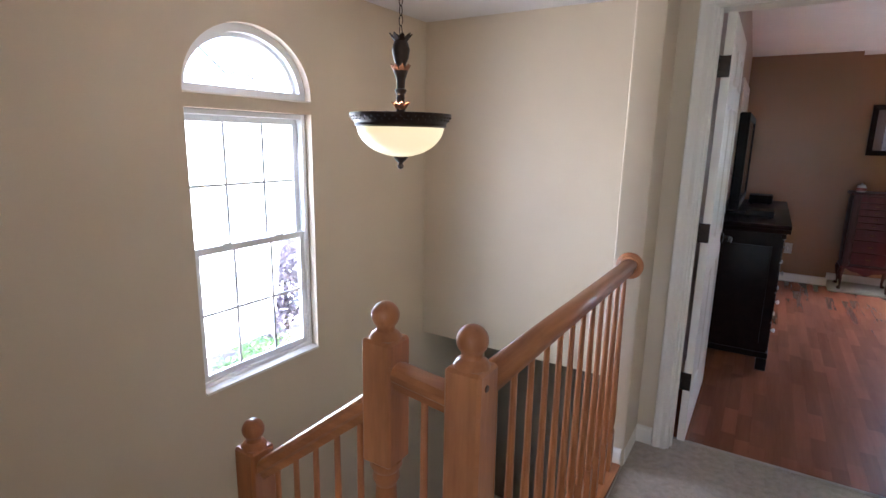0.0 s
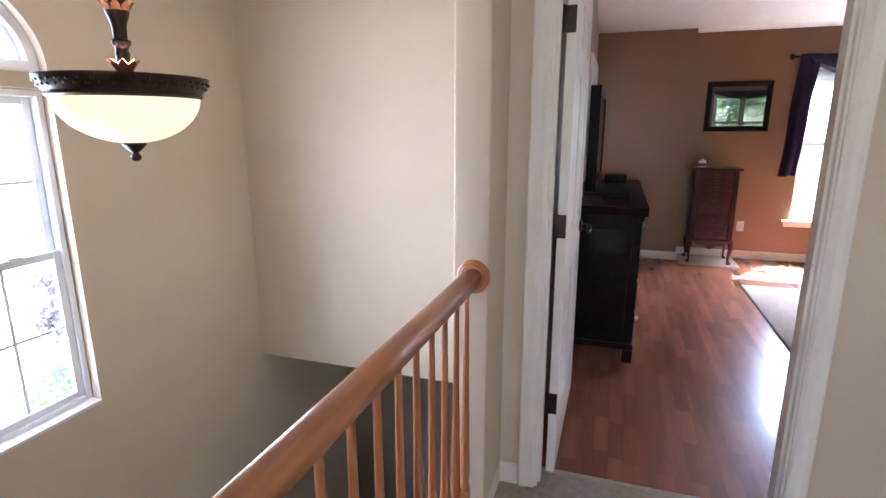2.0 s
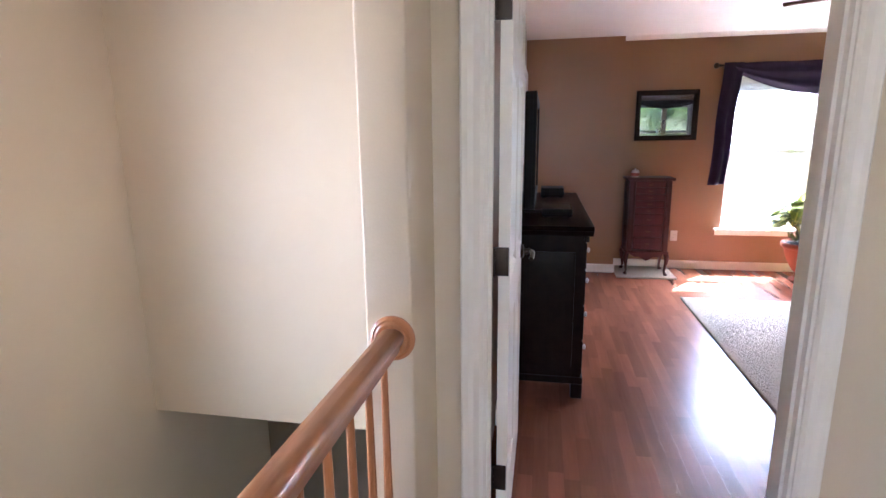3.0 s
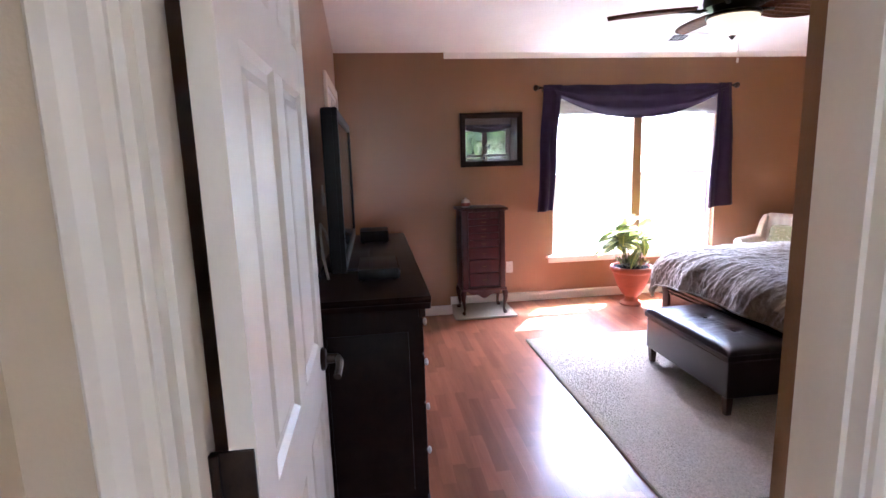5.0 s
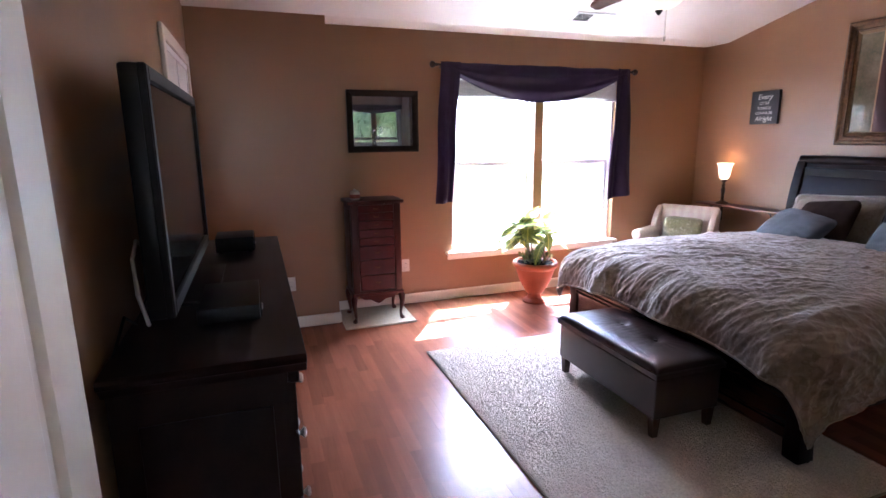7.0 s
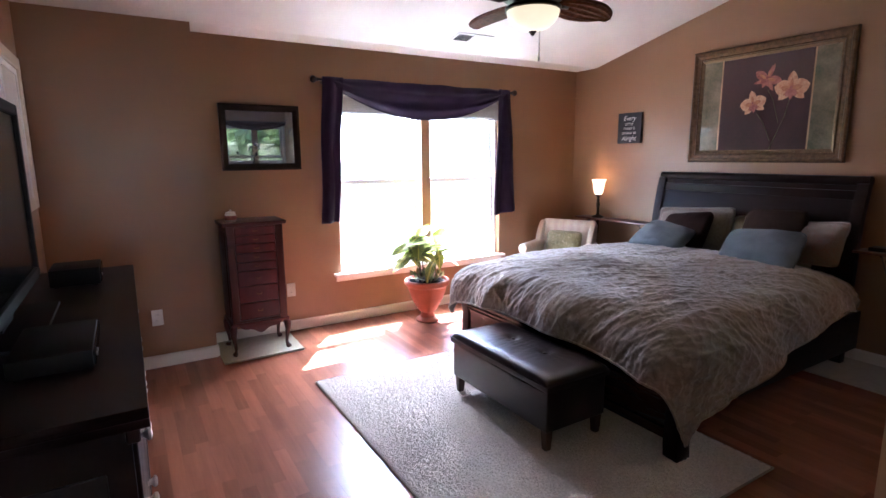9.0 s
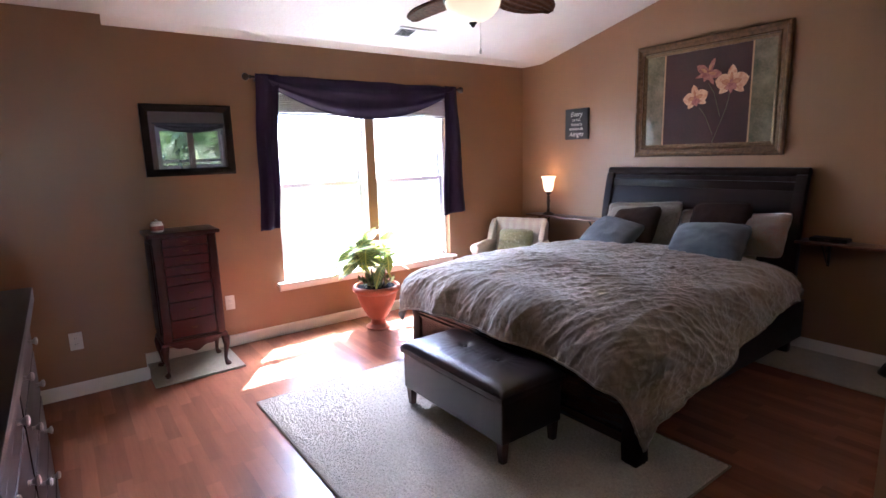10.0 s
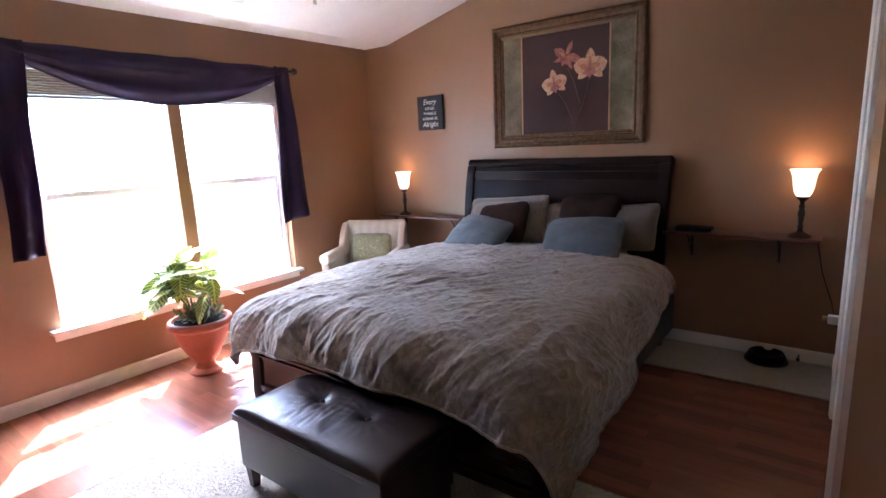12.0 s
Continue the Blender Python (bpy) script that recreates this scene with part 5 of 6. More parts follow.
pts = [(-cw + 0.02, 0.23)] + [(-cw + 0.02 + (2 * cw - 0.04) * k / 20, 0.195 - 0.028 * math.cos(2 * math.pi * (k / 20 - 0.5) * 1.0) - 0.01 * math.cos(6 * math.pi * (k / 20 - 0.5))) for k in range(21)] + [(cw - 0.02, 0.23)]
prism(bm, pts, "y", -cd - 0.006, -cd + 0.012)
part("apron", bm, "cherry", chest)
for sx in (-1, 1):
    for sy in (-1, 1):
        bm = bmesh.new()
        c = Vector((sx * (cw - 0.012), sy * (cd - 0.016), 0))
        o = Vector((sx, sy, 0)).normalized()
        prof = [(0.236, 0.0, 1.25), (0.20, 0.014, 1.45), (0.15, 0.016, 1.1), (0.09, 0.004, 0.72), (0.045, -0.002, 0.62), (0.022, 0.006, 0.85), (0.010, 0.016, 1.15), (0.0, 0.018, 1.05)]
        tube(bm, [c + o * a + Vector((0, 0, zz)) for zz, a, r in prof], 0.019, 10, lambda u, p=prof: p[min(len(p) - 1, round(u * (len(p) - 1)))][2])
        part("leg", bm, "cherry_dark", chest, "curved cabriole leg")
jar = thing("candle_jar", (1.285, 9.22, 1.026), "small glass candle jar with a red and white label", "candle")
bm = bmesh.new()
lathe(bm, [(0, 0), (0.031, 0), (0.041, 0.006), (0.041, 0.050), (0.034, 0.060), (0.0, 0.060)], seg=20)
part("jar", bm, "plate", jar)
bm = bmesh.new()
lathe(bm, [(0.0, 0.060), (0.033, 0.060), (0.036, 0.068), (0.026, 0.074), (0.008, 0.076), (0.010, 0.086), (0.0, 0.090)], seg=20)
part("lid", bm, "plate", jar, "clear knobbed lid")
bm = bmesh.new()
lathe(bm, [(0.0413, 0.014), (0.0420, 0.015), (0.0420, 0.044), (0.0413, 0.045)], seg=20)
part("label", bm, "petal_pink", jar, "dull red label")

# ---- pictures and sign ----
pic = thing("framed_picture", (1.61, 9.54, 1.65), "dark print under glass in a wide black frame", "picture")


def mitred(parent, name, w, h, fw, profile, material, label=""):
    """A frame of four mitred mouldings in the x-z plane, facing -y; profile of (inward, out)."""
    for k in range(4):
        bm = bmesh.new()
        rings = []
        for e in (-1, 1):
            ring = []
            for a, b in profile:
                if k % 2 == 0:
                    s = 1 if k == 0 else -1
                    ring.append(bm.verts.new((e * (w / 2 - a), -b, s * (h / 2 - a))))
                else:
                    s = 1 if k == 1 else -1
                    ring.append(bm.verts.new((s * (w / 2 - a), -b, e * (h / 2 - a))))
            rings.append(ring)
        n = len(profile)
        for i in range(n):
            bm.faces.new((rings[0][i], rings[0][(i + 1) % n], rings[1][(i + 1) % n], rings[1][i]))
        bm.faces.new(rings[0])
        bm.faces.new(rings[1])
        bmesh.ops.recalc_face_normals(bm, faces=bm.faces[:])
        part(name, bm, material, parent, label, None)


mitred(pic, "frame", 0.62, 0.515, 0.05, [(0, 0), (0, 0.022), (0.008, 0.028), (0.022, 0.026), (0.034, 0.018), (0.048, 0.014), (0.052, 0.010), (0.052, 0)], "black_frame", "black moulded frame side")
part("print", boxes((-0.26, -0.009, -0.208, 0.26, -0.004, 0.208)), "photo", pic, "dark blue-grey print under glass", None)

ptg = thing("orchid_painting", (5.08, 7.472, 1.895), "orchid painting in a wide antique gold frame", "painting", turn=-90)
mitred(ptg, "frame", 1.220, 0.94, 0.09, [(0, 0), (0, 0.03), (0.012, 0.042), (0.026, 0.040), (0.036, 0.030), (0.060, 0.026), (0.068, 0.032), (0.074, 0.028), (0.074, 0)], "gold_frame", "antique gold moulding")
mitred(ptg, "inner_frame", 1.085, 0.79, 0.03, [(0, 0), (0, 0.022), (0.006, 0.026), (0.014, 0.020), (0.026, 0.016), (0.026, 0)], "gold_light", "light gold inner bead")
part("canvas", boxes((-0.346, -0.0105, -0.37, 0.346, -0.004, 0.37)), "art_dark", ptg, "dark maroon ground", None)
part("side_panel", boxes((-0.52, -0.0105, -0.37, -0.358, -0.004, 0.37)), "art_side", ptg, "grey-green side panel", None)
part("side_panel", boxes((0.358, -0.0105, -0.37, 0.52, -0.004, 0.37)), "art_side", ptg, "grey-green side panel", None)
for x in (-0.352, 0.352):
    part("gold_line", boxes((x - 0.006, -0.0115, -0.37, x + 0.006, -0.004, 0.37)), "art_line", ptg, smooth=None)


def petal(cx, cz, ang, length, width, y, material):
    bm = bmesh.new()
    out = []
    n = 9
    for k in range(n + 1):
        u = k / n
        out.append((u * length, width * math.sin(math.pi * min(1, u ** 0.95)) ** 0.7))
    pts = out + [(a, -b) for a, b in out[-2:0:-1]]
    ca, sa = math.cos(radians(ang)), math.sin(radians(ang))
    prism(bm, [(cx + a * ca - b * sa, cz + a * sa + b * ca) for a, b in pts], "y", y, y + 0.0012)
    part("petal", bm, material, ptg, smooth=None)


def orchid(cx, cz, r, material, tilt, narrow=1.0):
    shape = ((90, 1.05, 0.27), (218, 0.92, 0.22), (322, 0.92, 0.22), (168, 1.0, 0.46), (12, 1.0, 0.46))
    for k, (ang, ln, wd) in enumerate(shape):
        petal(cx, cz, ang + tilt, r * ln, r * wd * narrow, -0.0125 - 0.0013 * k, material)
    for k, (ang, ln, wd) in enumerate(shape):
        petal(cx, cz, ang + tilt, r * ln * 0.62, r * wd * 0.36 * narrow, -0.0195 - 0.0004 * k, "petal_core")
    for k, (ang, ln, wd) in enumerate(((236, 0.50, 0.17), (304, 0.50, 0.17), (270, 0.62, 0.13), (90, 0.2, 0.09))):
        petal(cx, cz, ang + tilt, r * ln, r * wd, -0.0218 - 0.0005 * k, "petal_pink")


orchid(0.208, 0.085, 0.130, "petal", 0)
orchid(-0.071, -0.008, 0.108, "petal", 12)
orchid(0.020, 0.180, 0.115, "petal_pink", -24, 0.62)
bm = bmesh.new()
for a, b in (((0.20, 0.02), (0.08, -0.365)), ((-0.04, -0.08), (0.08, -0.30)), ((0.03, 0.10), (0.13, -0.16))):
    tube(bm, [(a[0], -0.012, a[1]), ((a[0] * 2 + b[0]) / 3 + 0.015, -0.012, (a[1] * 2 + b[1]) / 3), (b[0], -0.012, b[1])], 0.003, 5)
part("painted_stem", bm, "art_stem", ptg)

sign = thing("wall_sign", (5.08, 8.757, 1.76), "small dark slate sign with white lettering", "sign", turn=-90)
part("board", rbox(-0.143, -0.026, -0.15, 0.143, 0.0, 0.15, 0.004), "slate", sign)


def words(text, size, x, z, parent, shear=0.0):
    cu = bpy.data.curves.new("letters", "FONT")
    cu.body, cu.size, cu.align_x, cu.align_y, cu.extrude, cu.shear = text, size, "CENTER", "CENTER", 0.0008, shear
    tmp = bpy.data.objects.new("letters", cu)
    scene.collection.objects.link(tmp)
    me = bpy.data.meshes.new_from_object(tmp.evaluated_get(bpy.context.evaluated_depsgraph_get()))
    bpy.data.objects.remove(tmp)
    me.transform(pose(x, -0.0275, z, 90, 0, 0))
    me.materials.append(M["chalk"])
    ob = new("lettering", me)
    ob.parent = parent
    tagged(ob, "white lettering")


words("Every", 0.066, 0, 0.095, sign, 0.25)
words("LITTLE", 0.034, 0, 0.038, sign)
words("THING IS", 0.034, 0, -0.006, sign)
words("GONNA BE", 0.034, 0, -0.050, sign)
words("Alright", 0.064, 0, -0.102, sign, 0.25)

# ---- curtain and blinds ----
curtain = thing("window_scarf", (3.13, 9.47, 2.125), "plum satin window scarf swagged over a bronze rod", "curtain")
bm = bmesh.new()
tube(bm, [(-1.05, 0, 0), (0, 0, 0), (0.975, 0, 0)], 0.0095, 10)
rod = part("rod", bm, "bronze", curtain, "dark bronze curtain rod")
for s in (-1, 1):
    bm = bmesh.new()
    lathe(bm, [(0.0, 0), (0.012, 0.002), (0.016, 0.010), (0.010, 0.018), (0.022, 0.026), (0.030, 0.042), (0.026, 0.058), (0.012, 0.068), (0.0, 0.070)], seg=16)
    bmesh.ops.rotate(bm, cent=(0, 0, 0), matrix=Matrix.Rotation(s * math.pi / 2, 3, "Y"), verts=bm.verts[:])
    bmesh.ops.translate(bm, vec=(-1.045 if s < 0 else 0.970, 0, 0), verts=bm.verts[:])
    part("finial", bm, "bronze", rod)
    part("bracket", rbox(s * 1.0 - 0.008 - 0.07 * (s > 0), 0.0, -0.022, s * 1.0 + 0.008 - 0.07 * (s > 0), 0.07, -0.008, 0.003), "bronze", rod)


def cloth(name, fn, nu, nv, label):
    bm = bmesh.new()
    g = [[bm.verts.new(fn(i / nu, j / nv)) for j in range(nv + 1)] for i in range(nu + 1)]
    for i in range(nu):
        for j in range(nv):
            bm.faces.new((g[i][j], g[i + 1][j], g[i + 1][j + 1], g[i][j + 1]))
    bmesh.ops.recalc_face_normals(bm, faces=bm.faces[:])
    bmesh.ops.solidify(bm, geom=bm.faces[:], thickness=0.004)
    return part(name, bm, "purple", curtain, label, True)


def swag(u, v):
    x = -0.98 + 1.89 * u
    arc = max(0.0, 1 - (2 * u - 1) ** 2)
    low = -0.030 - 0.268 * arc
    z = 0.020 + (low - 0.020) * v + 0.010 * noise.noise(Vector((x * 4, 1, 0))) * (1 - v)
    fold = math.sin(v * 16 + 2.0 * math.sin(3.1 * u) + 1.1 * noise.noise(Vector((x * 1.6, v * 3, 0))))
    y = -0.016 - 0.030 * math.sin(math.pi * min(1, v * 1.05)) - 0.007 * fold * min(1, v * 4) * (0.4 + arc) - 0.016 * noise.noise(Vector((x * 3, v * 4, 2)))
    return x, y, z + 0.004 * fold * v * arc


def tail(x_top0, x_top1, x_bot0, x_bot1, bottom, slant, seed):
    def fn(u, v):
        x0, x1 = x_top0 + (x_bot0 - x_top0) * v, x_top1 + (x_bot1 - x_top1) * v
        x = x0 + (x1 - x0) * u
        z = 0.022 - (0.022 - bottom - slant * u) * v
        amp = 0.008 + 0.016 * v
        y = -0.020 + amp * math.sin(u * 9 + seed + 0.8 * noise.noise(Vector((u * 2, v * 3, seed)))) - 0.012 * (1 - v) + 0.006 * noise.noise(Vector((u * 5, v * 9, seed)))
        return x + 0.006 * math.sin(v * 9 + seed), y - 0.008, z
    return fn


cloth("swag", swag, 90, 40, "deep plum swag")
cloth("tail", tail(-1.03, -0.85, -1.075, -0.925, -1.20, 0.015, 1.0), 40, 60, "plum tail hanging beside the window")
cloth("tail", tail(0.79, 0.935, 0.735, 1.03, -1.235, 0.03, 4.0), 40, 60, "plum tail hanging beside the window")
for x in (2.245, 3.158):
    bl = thing("window_blind", (x, 9.555, 1.858), "raised white horizontal blind, toned down for the light behind it", "blind", "raised window blinds")
    part("head_rail", rbox(0.01, 0.0, 0.164, 0.848, 0.04, 0.200, 0.004), "blind", bl)
    for k in range(10):
        part("slat", rbox(0.014, 0.0, 0.014 + 0.0145 * k, 0.844, 0.038, 0.0255 + 0.0145 * k, 0.001, 1), "blind", bl)
    part("bottom_rail", rbox(0.012, -0.001, -0.006, 0.846, 0.039, 0.010, 0.003), "blind", bl)

bm = bmesh.new()
g = []
for i in range(25):
    u = i / 24
    x = 2.00 + 0.94 * u
    drop = 0.05 + 0.09 * (1 - (2 * u - 1) ** 2)
    g.append([bm.verts.new((x, 5.285 + 0.012 * math.sin(v * 14), 2.055 - drop * v)) for v in [j / 8 for j in range(9)]])
for a, b in zip(g, g[1:]):
    for j in range(8):
        bm.faces.new((a[j], b[j], b[j + 1], a[j + 1]))
bmesh.ops.solidify(bm, geom=bm.faces[:], thickness=0.004)
valance = thing("window_valance", (2.53, 5.26, 2.05), "plum satin valance over the opposite window", "curtain")
part("swag", local(bm, valance), "purple", valance, smooth=True)
bm = bmesh.new()
tube(bm, [(1.96, 5.275, 2.05), (2.945, 5.275, 2.05)], 0.009, 8)
part("rod", local(bm, valance), "bronze", valance)
for x in (2.0, 2.93):
    part("bracket", local(rbox(x - 0.006, 5.25, 2.04, x + 0.006, 5.28, 2.052, 0.002), valance), "bronze", valance)

# ---- potted croton ----
plant = thing("potted_croton", (2.92, 9.17, 0), "yellow-green croton in a terracotta urn pot", "plant")
bm = bmesh.new()
lathe(bm, [(0.0, 0), (0.105, 0), (0.108, 0.016), (0.095, 0.028), (0.070, 0.040), (0.060, 0.065), (0.062, 0.085), (0.085, 0.105), (0.112, 0.150), (0.145, 0.215), (0.168, 0.285), (0.176, 0.325), (0.192, 0.335), (0.206, 0.350), (0.208, 0.375), (0.200, 0.388), (0.180, 0.390), (0.172, 0.375), (0.160, 0.34), (0.0, 0.335)], seg=40)
part("pot", bm, "terracotta", plant, "turned terracotta urn pot")
bm = bmesh.new()
g = []
for i in range(13):
    g.append([(0.166 * i / 12, 2 * math.pi * j / 24) for j in range(24)])
vs = [[bm.verts.new((r * math.cos(a), r * math.sin(a), 0.374 + 0.016 * noise.noise(Vector((r * 30 * math.cos(a), r * 30 * math.sin(a), 1))))) for r, a in row] for row in g[1:]]
c = bm.verts.new((0, 0, 0.38))
for j in range(24):
    bm.faces.new((c, vs[0][j], vs[0][(j + 1) % 24]))
    for a, b in zip(vs, vs[1:]):
        bm.faces.new((a[j], b[j], b[(j + 1) % 24], a[(j + 1) % 24]))
part("soil", bm, "soil", plant)
rnd = random.Random(11)
leaf_meshes = []
for q in range(3):
    bm = bmesh.new()
    n = 10
    L_, W_ = 0.21 + 0.03 * q, 0.043 + 0.007 * q
    g = []
    for i in range(n + 1):
        u = i / n
        w = W_ * math.sin(math.pi * min(1.0, 0.04 + u * 0.94)) ** 0.8
        bend = -0.42 * L_ * u * u
        g.append([bm.verts.new((u * L_, s * w, bend + 0.014 * abs(s) * (1 - u) + 0.004 * math.sin(u * 16 + s))) for s in (-1, -0.5, 0, 0.5, 1)])
    for a, b in zip(g, g[1:]):
        for k in range(4):
            bm.faces.new((a[k], b[k], b[k + 1], a[k + 1]))
    leaf_meshes.append(mesh_of("leaf", bm, "leaf", True))
stems = [((-0.05, -0.02), (-0.20, -0.06), 0.68), ((-0.02, 0.02), (-0.09, -0.02), 0.76), ((0.06, -0.04), (0.10, -0.02), 0.68), ((-0.01, 0.05), (-0.13, 0.05), 0.72)]
for (ax, ay), (ex_, ey_), h in stems:
    bm = bmesh.new()
    tube(bm, [(ax, ay, 0.34), (ax * 0.7 + ex_ * 0.3, ay * 0.7 + ey_ * 0.3, 0.34 + (h - 0.34) * 0.5), (ex_, ey_, h)], 0.008, 7, lambda u: 1 - 0.45 * u)
    part("stem", bm, "stem", plant)
    for k in range(15):
        ob = new("leaf", leaf_meshes[rnd.randrange(3)])
        ob.parent = plant
        zz = h + 0.045 - 0.17 * (k / 14)
        ob.matrix_basis = pose(ex_ + 0.01 * rnd.uniform(-1, 1), ey_ + 0.01 * rnd.uniform(-1, 1), zz, rnd.uniform(-20, 20), rnd.uniform(-40, 18) if k > 2 else rnd.uniform(-62, -25), k * 137.5 + rnd.uniform(-20, 20))
small_bm = bmesh.new()
prism(small_bm, [(0, 0), (0.025, 0.013), (0.055, 0.010), (0.075, 0), (0.055, -0.010), (0.025, -0.013)], "z", -0.0006, 0.0006)
small_me = mesh_of("small_leaf", small_bm, "small_leaf")
for k in range(80):
    ob = new("small_leaf", small_me)
    ob.parent = plant
    a, r = rnd.uniform(0, 6.28), 0.14 * math.sqrt(rnd.random())
    ob.matrix_basis = pose(r * math.cos(a), r * math.sin(a), 0.385 + 0.05 * rnd.random(), 0, rnd.uniform(-75, -5), rnd.uniform(0, 360))

# ---- armchair ----
chair = thing("wingback_armchair", (4.465, 9.075, 0), "cream striped upholstered wing armchair in the corner", "armchair", turn=-64)
chair.scale = (0.86, 0.90, 0.93)


def cushion_box(x0, y0, z0, x1, y1, z1, r=0.05):
    bm = rbox(x0, y0, z0, x1, y1, z1, r, 4)
    return bm


part("seat_base", cushion_box(-0.30, -0.30, 0.14, 0.30, 0.28, 0.34, 0.03), "cream", chair)
part("seat_cushion", cushion_box(-0.25, -0.33, 0.34, 0.25, 0.20, 0.47, 0.05), "cream", chair)
bm = bmesh.new()
prism(bm, [(0.17, 0.34), (0.30, 0.30), (0.34, 0.60), (0.37, 0.80), (0.34, 0.87), (0.27, 0.875), (0.225, 0.83), (0.20, 0.60)], "x", -0.33, 0.33)
part("backrest", soft(bm, 0.035, 4), "cream", chair)
for s in (-1, 1):
    bm = bmesh.new()
    prism(bm, [(0.06, 0.60), (0.26, 0.60), (0.30, 0.84), (0.24, 0.865), (0.16, 0.80), (0.10, 0.70)], "x", s * 0.29, s * 0.36)
    part("wing", soft(bm, 0.025, 3), "cream", chair)
    bm = bmesh.new()
    lathe(bm, [(0.0, -0.34), (0.045, -0.34), (0.055, -0.332), (0.055, 0.24), (0.0, 0.25)], seg=18)
    bmesh.ops.rotate(bm, cent=(0, 0, 0), matrix=Matrix.Rotation(-math.pi / 2, 3, "X"), verts=bm.verts[:])
    bmesh.ops.translate(bm, vec=(s * 0.335, 0, 0.595), verts=bm.verts[:])
    arm = part("arm", bm, "cream", chair)
    part("arm_panel", cushion_box(s * 0.29, -0.33, 0.14, s * 0.375, 0.26, 0.60, 0.02), "cream", arm)
    for y in (-0.26, 0.22):
        bm = bmesh.new()
        lathe(bm, [(0.014, 0), (0.018, 0.05), (0.026, 0.14), (0.0, 0.141)], (s * 0.28, y, 0), 12)
        part("leg", bm, "leg_wood", chair)
pillow("cushion", 0.37, 0.27, 0.13, "cushion", (4.545, 9.11, 0.575), (-16, 0, -64), "olive and cream patterned cushion on the armchair", 0, "cushion")

# ---- shelves and bedside lamps ----


def wall_shelf(y0, y1, z, brackets):
    s = thing("wall_shelf", (5.08, (y0 + y1) / 2, z), "narrow reddish wooden wall shelf on black scroll brackets", "shelf", "bedside wall shelves")
    h = (y1 - y0) / 2
    part("board", rbox(-0.19, -h, 0, 0, h, 0.018, 0.004), "shelfwood", s)
    for k in brackets:
        y = -h + 2 * h * k
        b = part("bracket", boxes((-0.012, y - 0.008, -0.17, 0, y + 0.008, -0.001), (-0.165, y - 0.008, -0.011, -0.012, y + 0.008, -0.001)), "bronze", s, "black iron bracket", None)
        bm = bmesh.new()
        tube(bm, [(-0.008, y, -0.16), (-0.05, y, -0.13), (-0.10, y, -0.07), (-0.15, y, -0.012)], 0.005, 6)
        tube(bm, [(-0.055 + 0.028 * (1 - k2 / 14) * math.cos(k2 * 0.75), y, -0.05 + 0.028 * (1 - k2 / 14) * math.sin(k2 * 0.75)) for k2 in range(13)], 0.004, 6)
        part("scroll", bm, "bronze", b)
    return s


wall_shelf(8.36, 9.30, 0.815, (0.12, 0.82))
wall_shelf(5.80, 6.68, 0.815, (0.24, 0.82))


def table_lamp(place):
    t = thing("table_lamp", place, "bronze table lamp with a lit bell-shaped glass shade", "table lamp", "bedside lamps")
    bm = bmesh.new()
    lathe(bm, [(0.0, 0), (0.062, 0), (0.064, 0.008), (0.050, 0.018), (0.030, 0.026), (0.018, 0.034), (0.013, 0.05), (0.018, 0.062), (0.012, 0.075), (0.017, 0.12), (0.021, 0.145), (0.013, 0.17), (0.019, 0.185), (0.011, 0.20), (0.014, 0.215), (0.034, 0.235), (0.036, 0.245), (0.0, 0.246)], seg=24)
    part("base", bm, "bronze", t, "turned dark bronze base")
    bm = bmesh.new()
    lathe(bm, [(0.030, 0.242), (0.044, 0.262), (0.054, 0.30), (0.058, 0.34), (0.064, 0.375), (0.078, 0.405), (0.075, 0.405), (0.061, 0.375), (0.055, 0.34), (0.051, 0.30), (0.041, 0.264), (0.028, 0.246)], seg=32)
    part("shade", bm, "shade_glass", t, "glowing amber glass bell shade")
    bulb("bedside_bulb", (place[0], place[1], place[2] + 0.375), 0.08, (1.0, 0.56, 0.24), 0.025)
    return t


table_lamp((4.975, 9.05, 0.833))
table_lamp((4.985, 5.91, 0.833))
bm = bmesh.new()
tube(bm, [(5.05, 5.86, 0.835), (5.07, 5.82, 0.80), (5.072, 5.78, 0.6), (5.068, 5.72, 0.42), (5.0, 5.70, 0.35), (4.80, 5.69, 0.36)], 0.003, 6)
cord = thing("lamp_cord", (5.05, 5.80, 0.36), "dark lamp cord hanging to the outlet", "cord")
part("cord", local(bm, cord), "black", cord)
tray = thing("glasses_case", (5.0, 6.50, 0.833), "flat dark case lying on the shelf", "case")
part("case", rbox(-0.06, -0.11, 0, 0.05, 0.11, 0.028, 0.01, 3), "black", tray)
part("clasp", rbox(-0.064, -0.015, 0.010, -0.059, 0.015, 0.020, 0.001), "bronze", tray)

# ---- ceiling fan and vent ----
FX, FY, FZ = 2.47, 7.25, 2.085
fan = thing("ceiling_fan", (FX, FY, FZ), "bronze ceiling fan with woven palm-leaf blades and a lit bowl", "ceiling fan")
bm = bmesh.new()
lathe(bm, [(0.012, 0.022)] + [(0.132 * math.sin(a), 0.022 + 0.098 * (1 - math.cos(a))) for a in [math.pi / 2 * k / 10 for k in range(1, 11)]] + [(0.128, 0.12), (0.012, 0.05)], seg=36)
part("light_bowl", bm, "fan_glass", fan, "lit cream glass bowl")
bm = bmesh.new()
lathe(bm, [(0.0, 0.0), (0.008, 0.004), (0.012, 0.012), (0.018, 0.018), (0.022, 0.026), (0.0, 0.03)], seg=14)
part("finial", bm, "bronze", fan)
bm = bmesh.new()
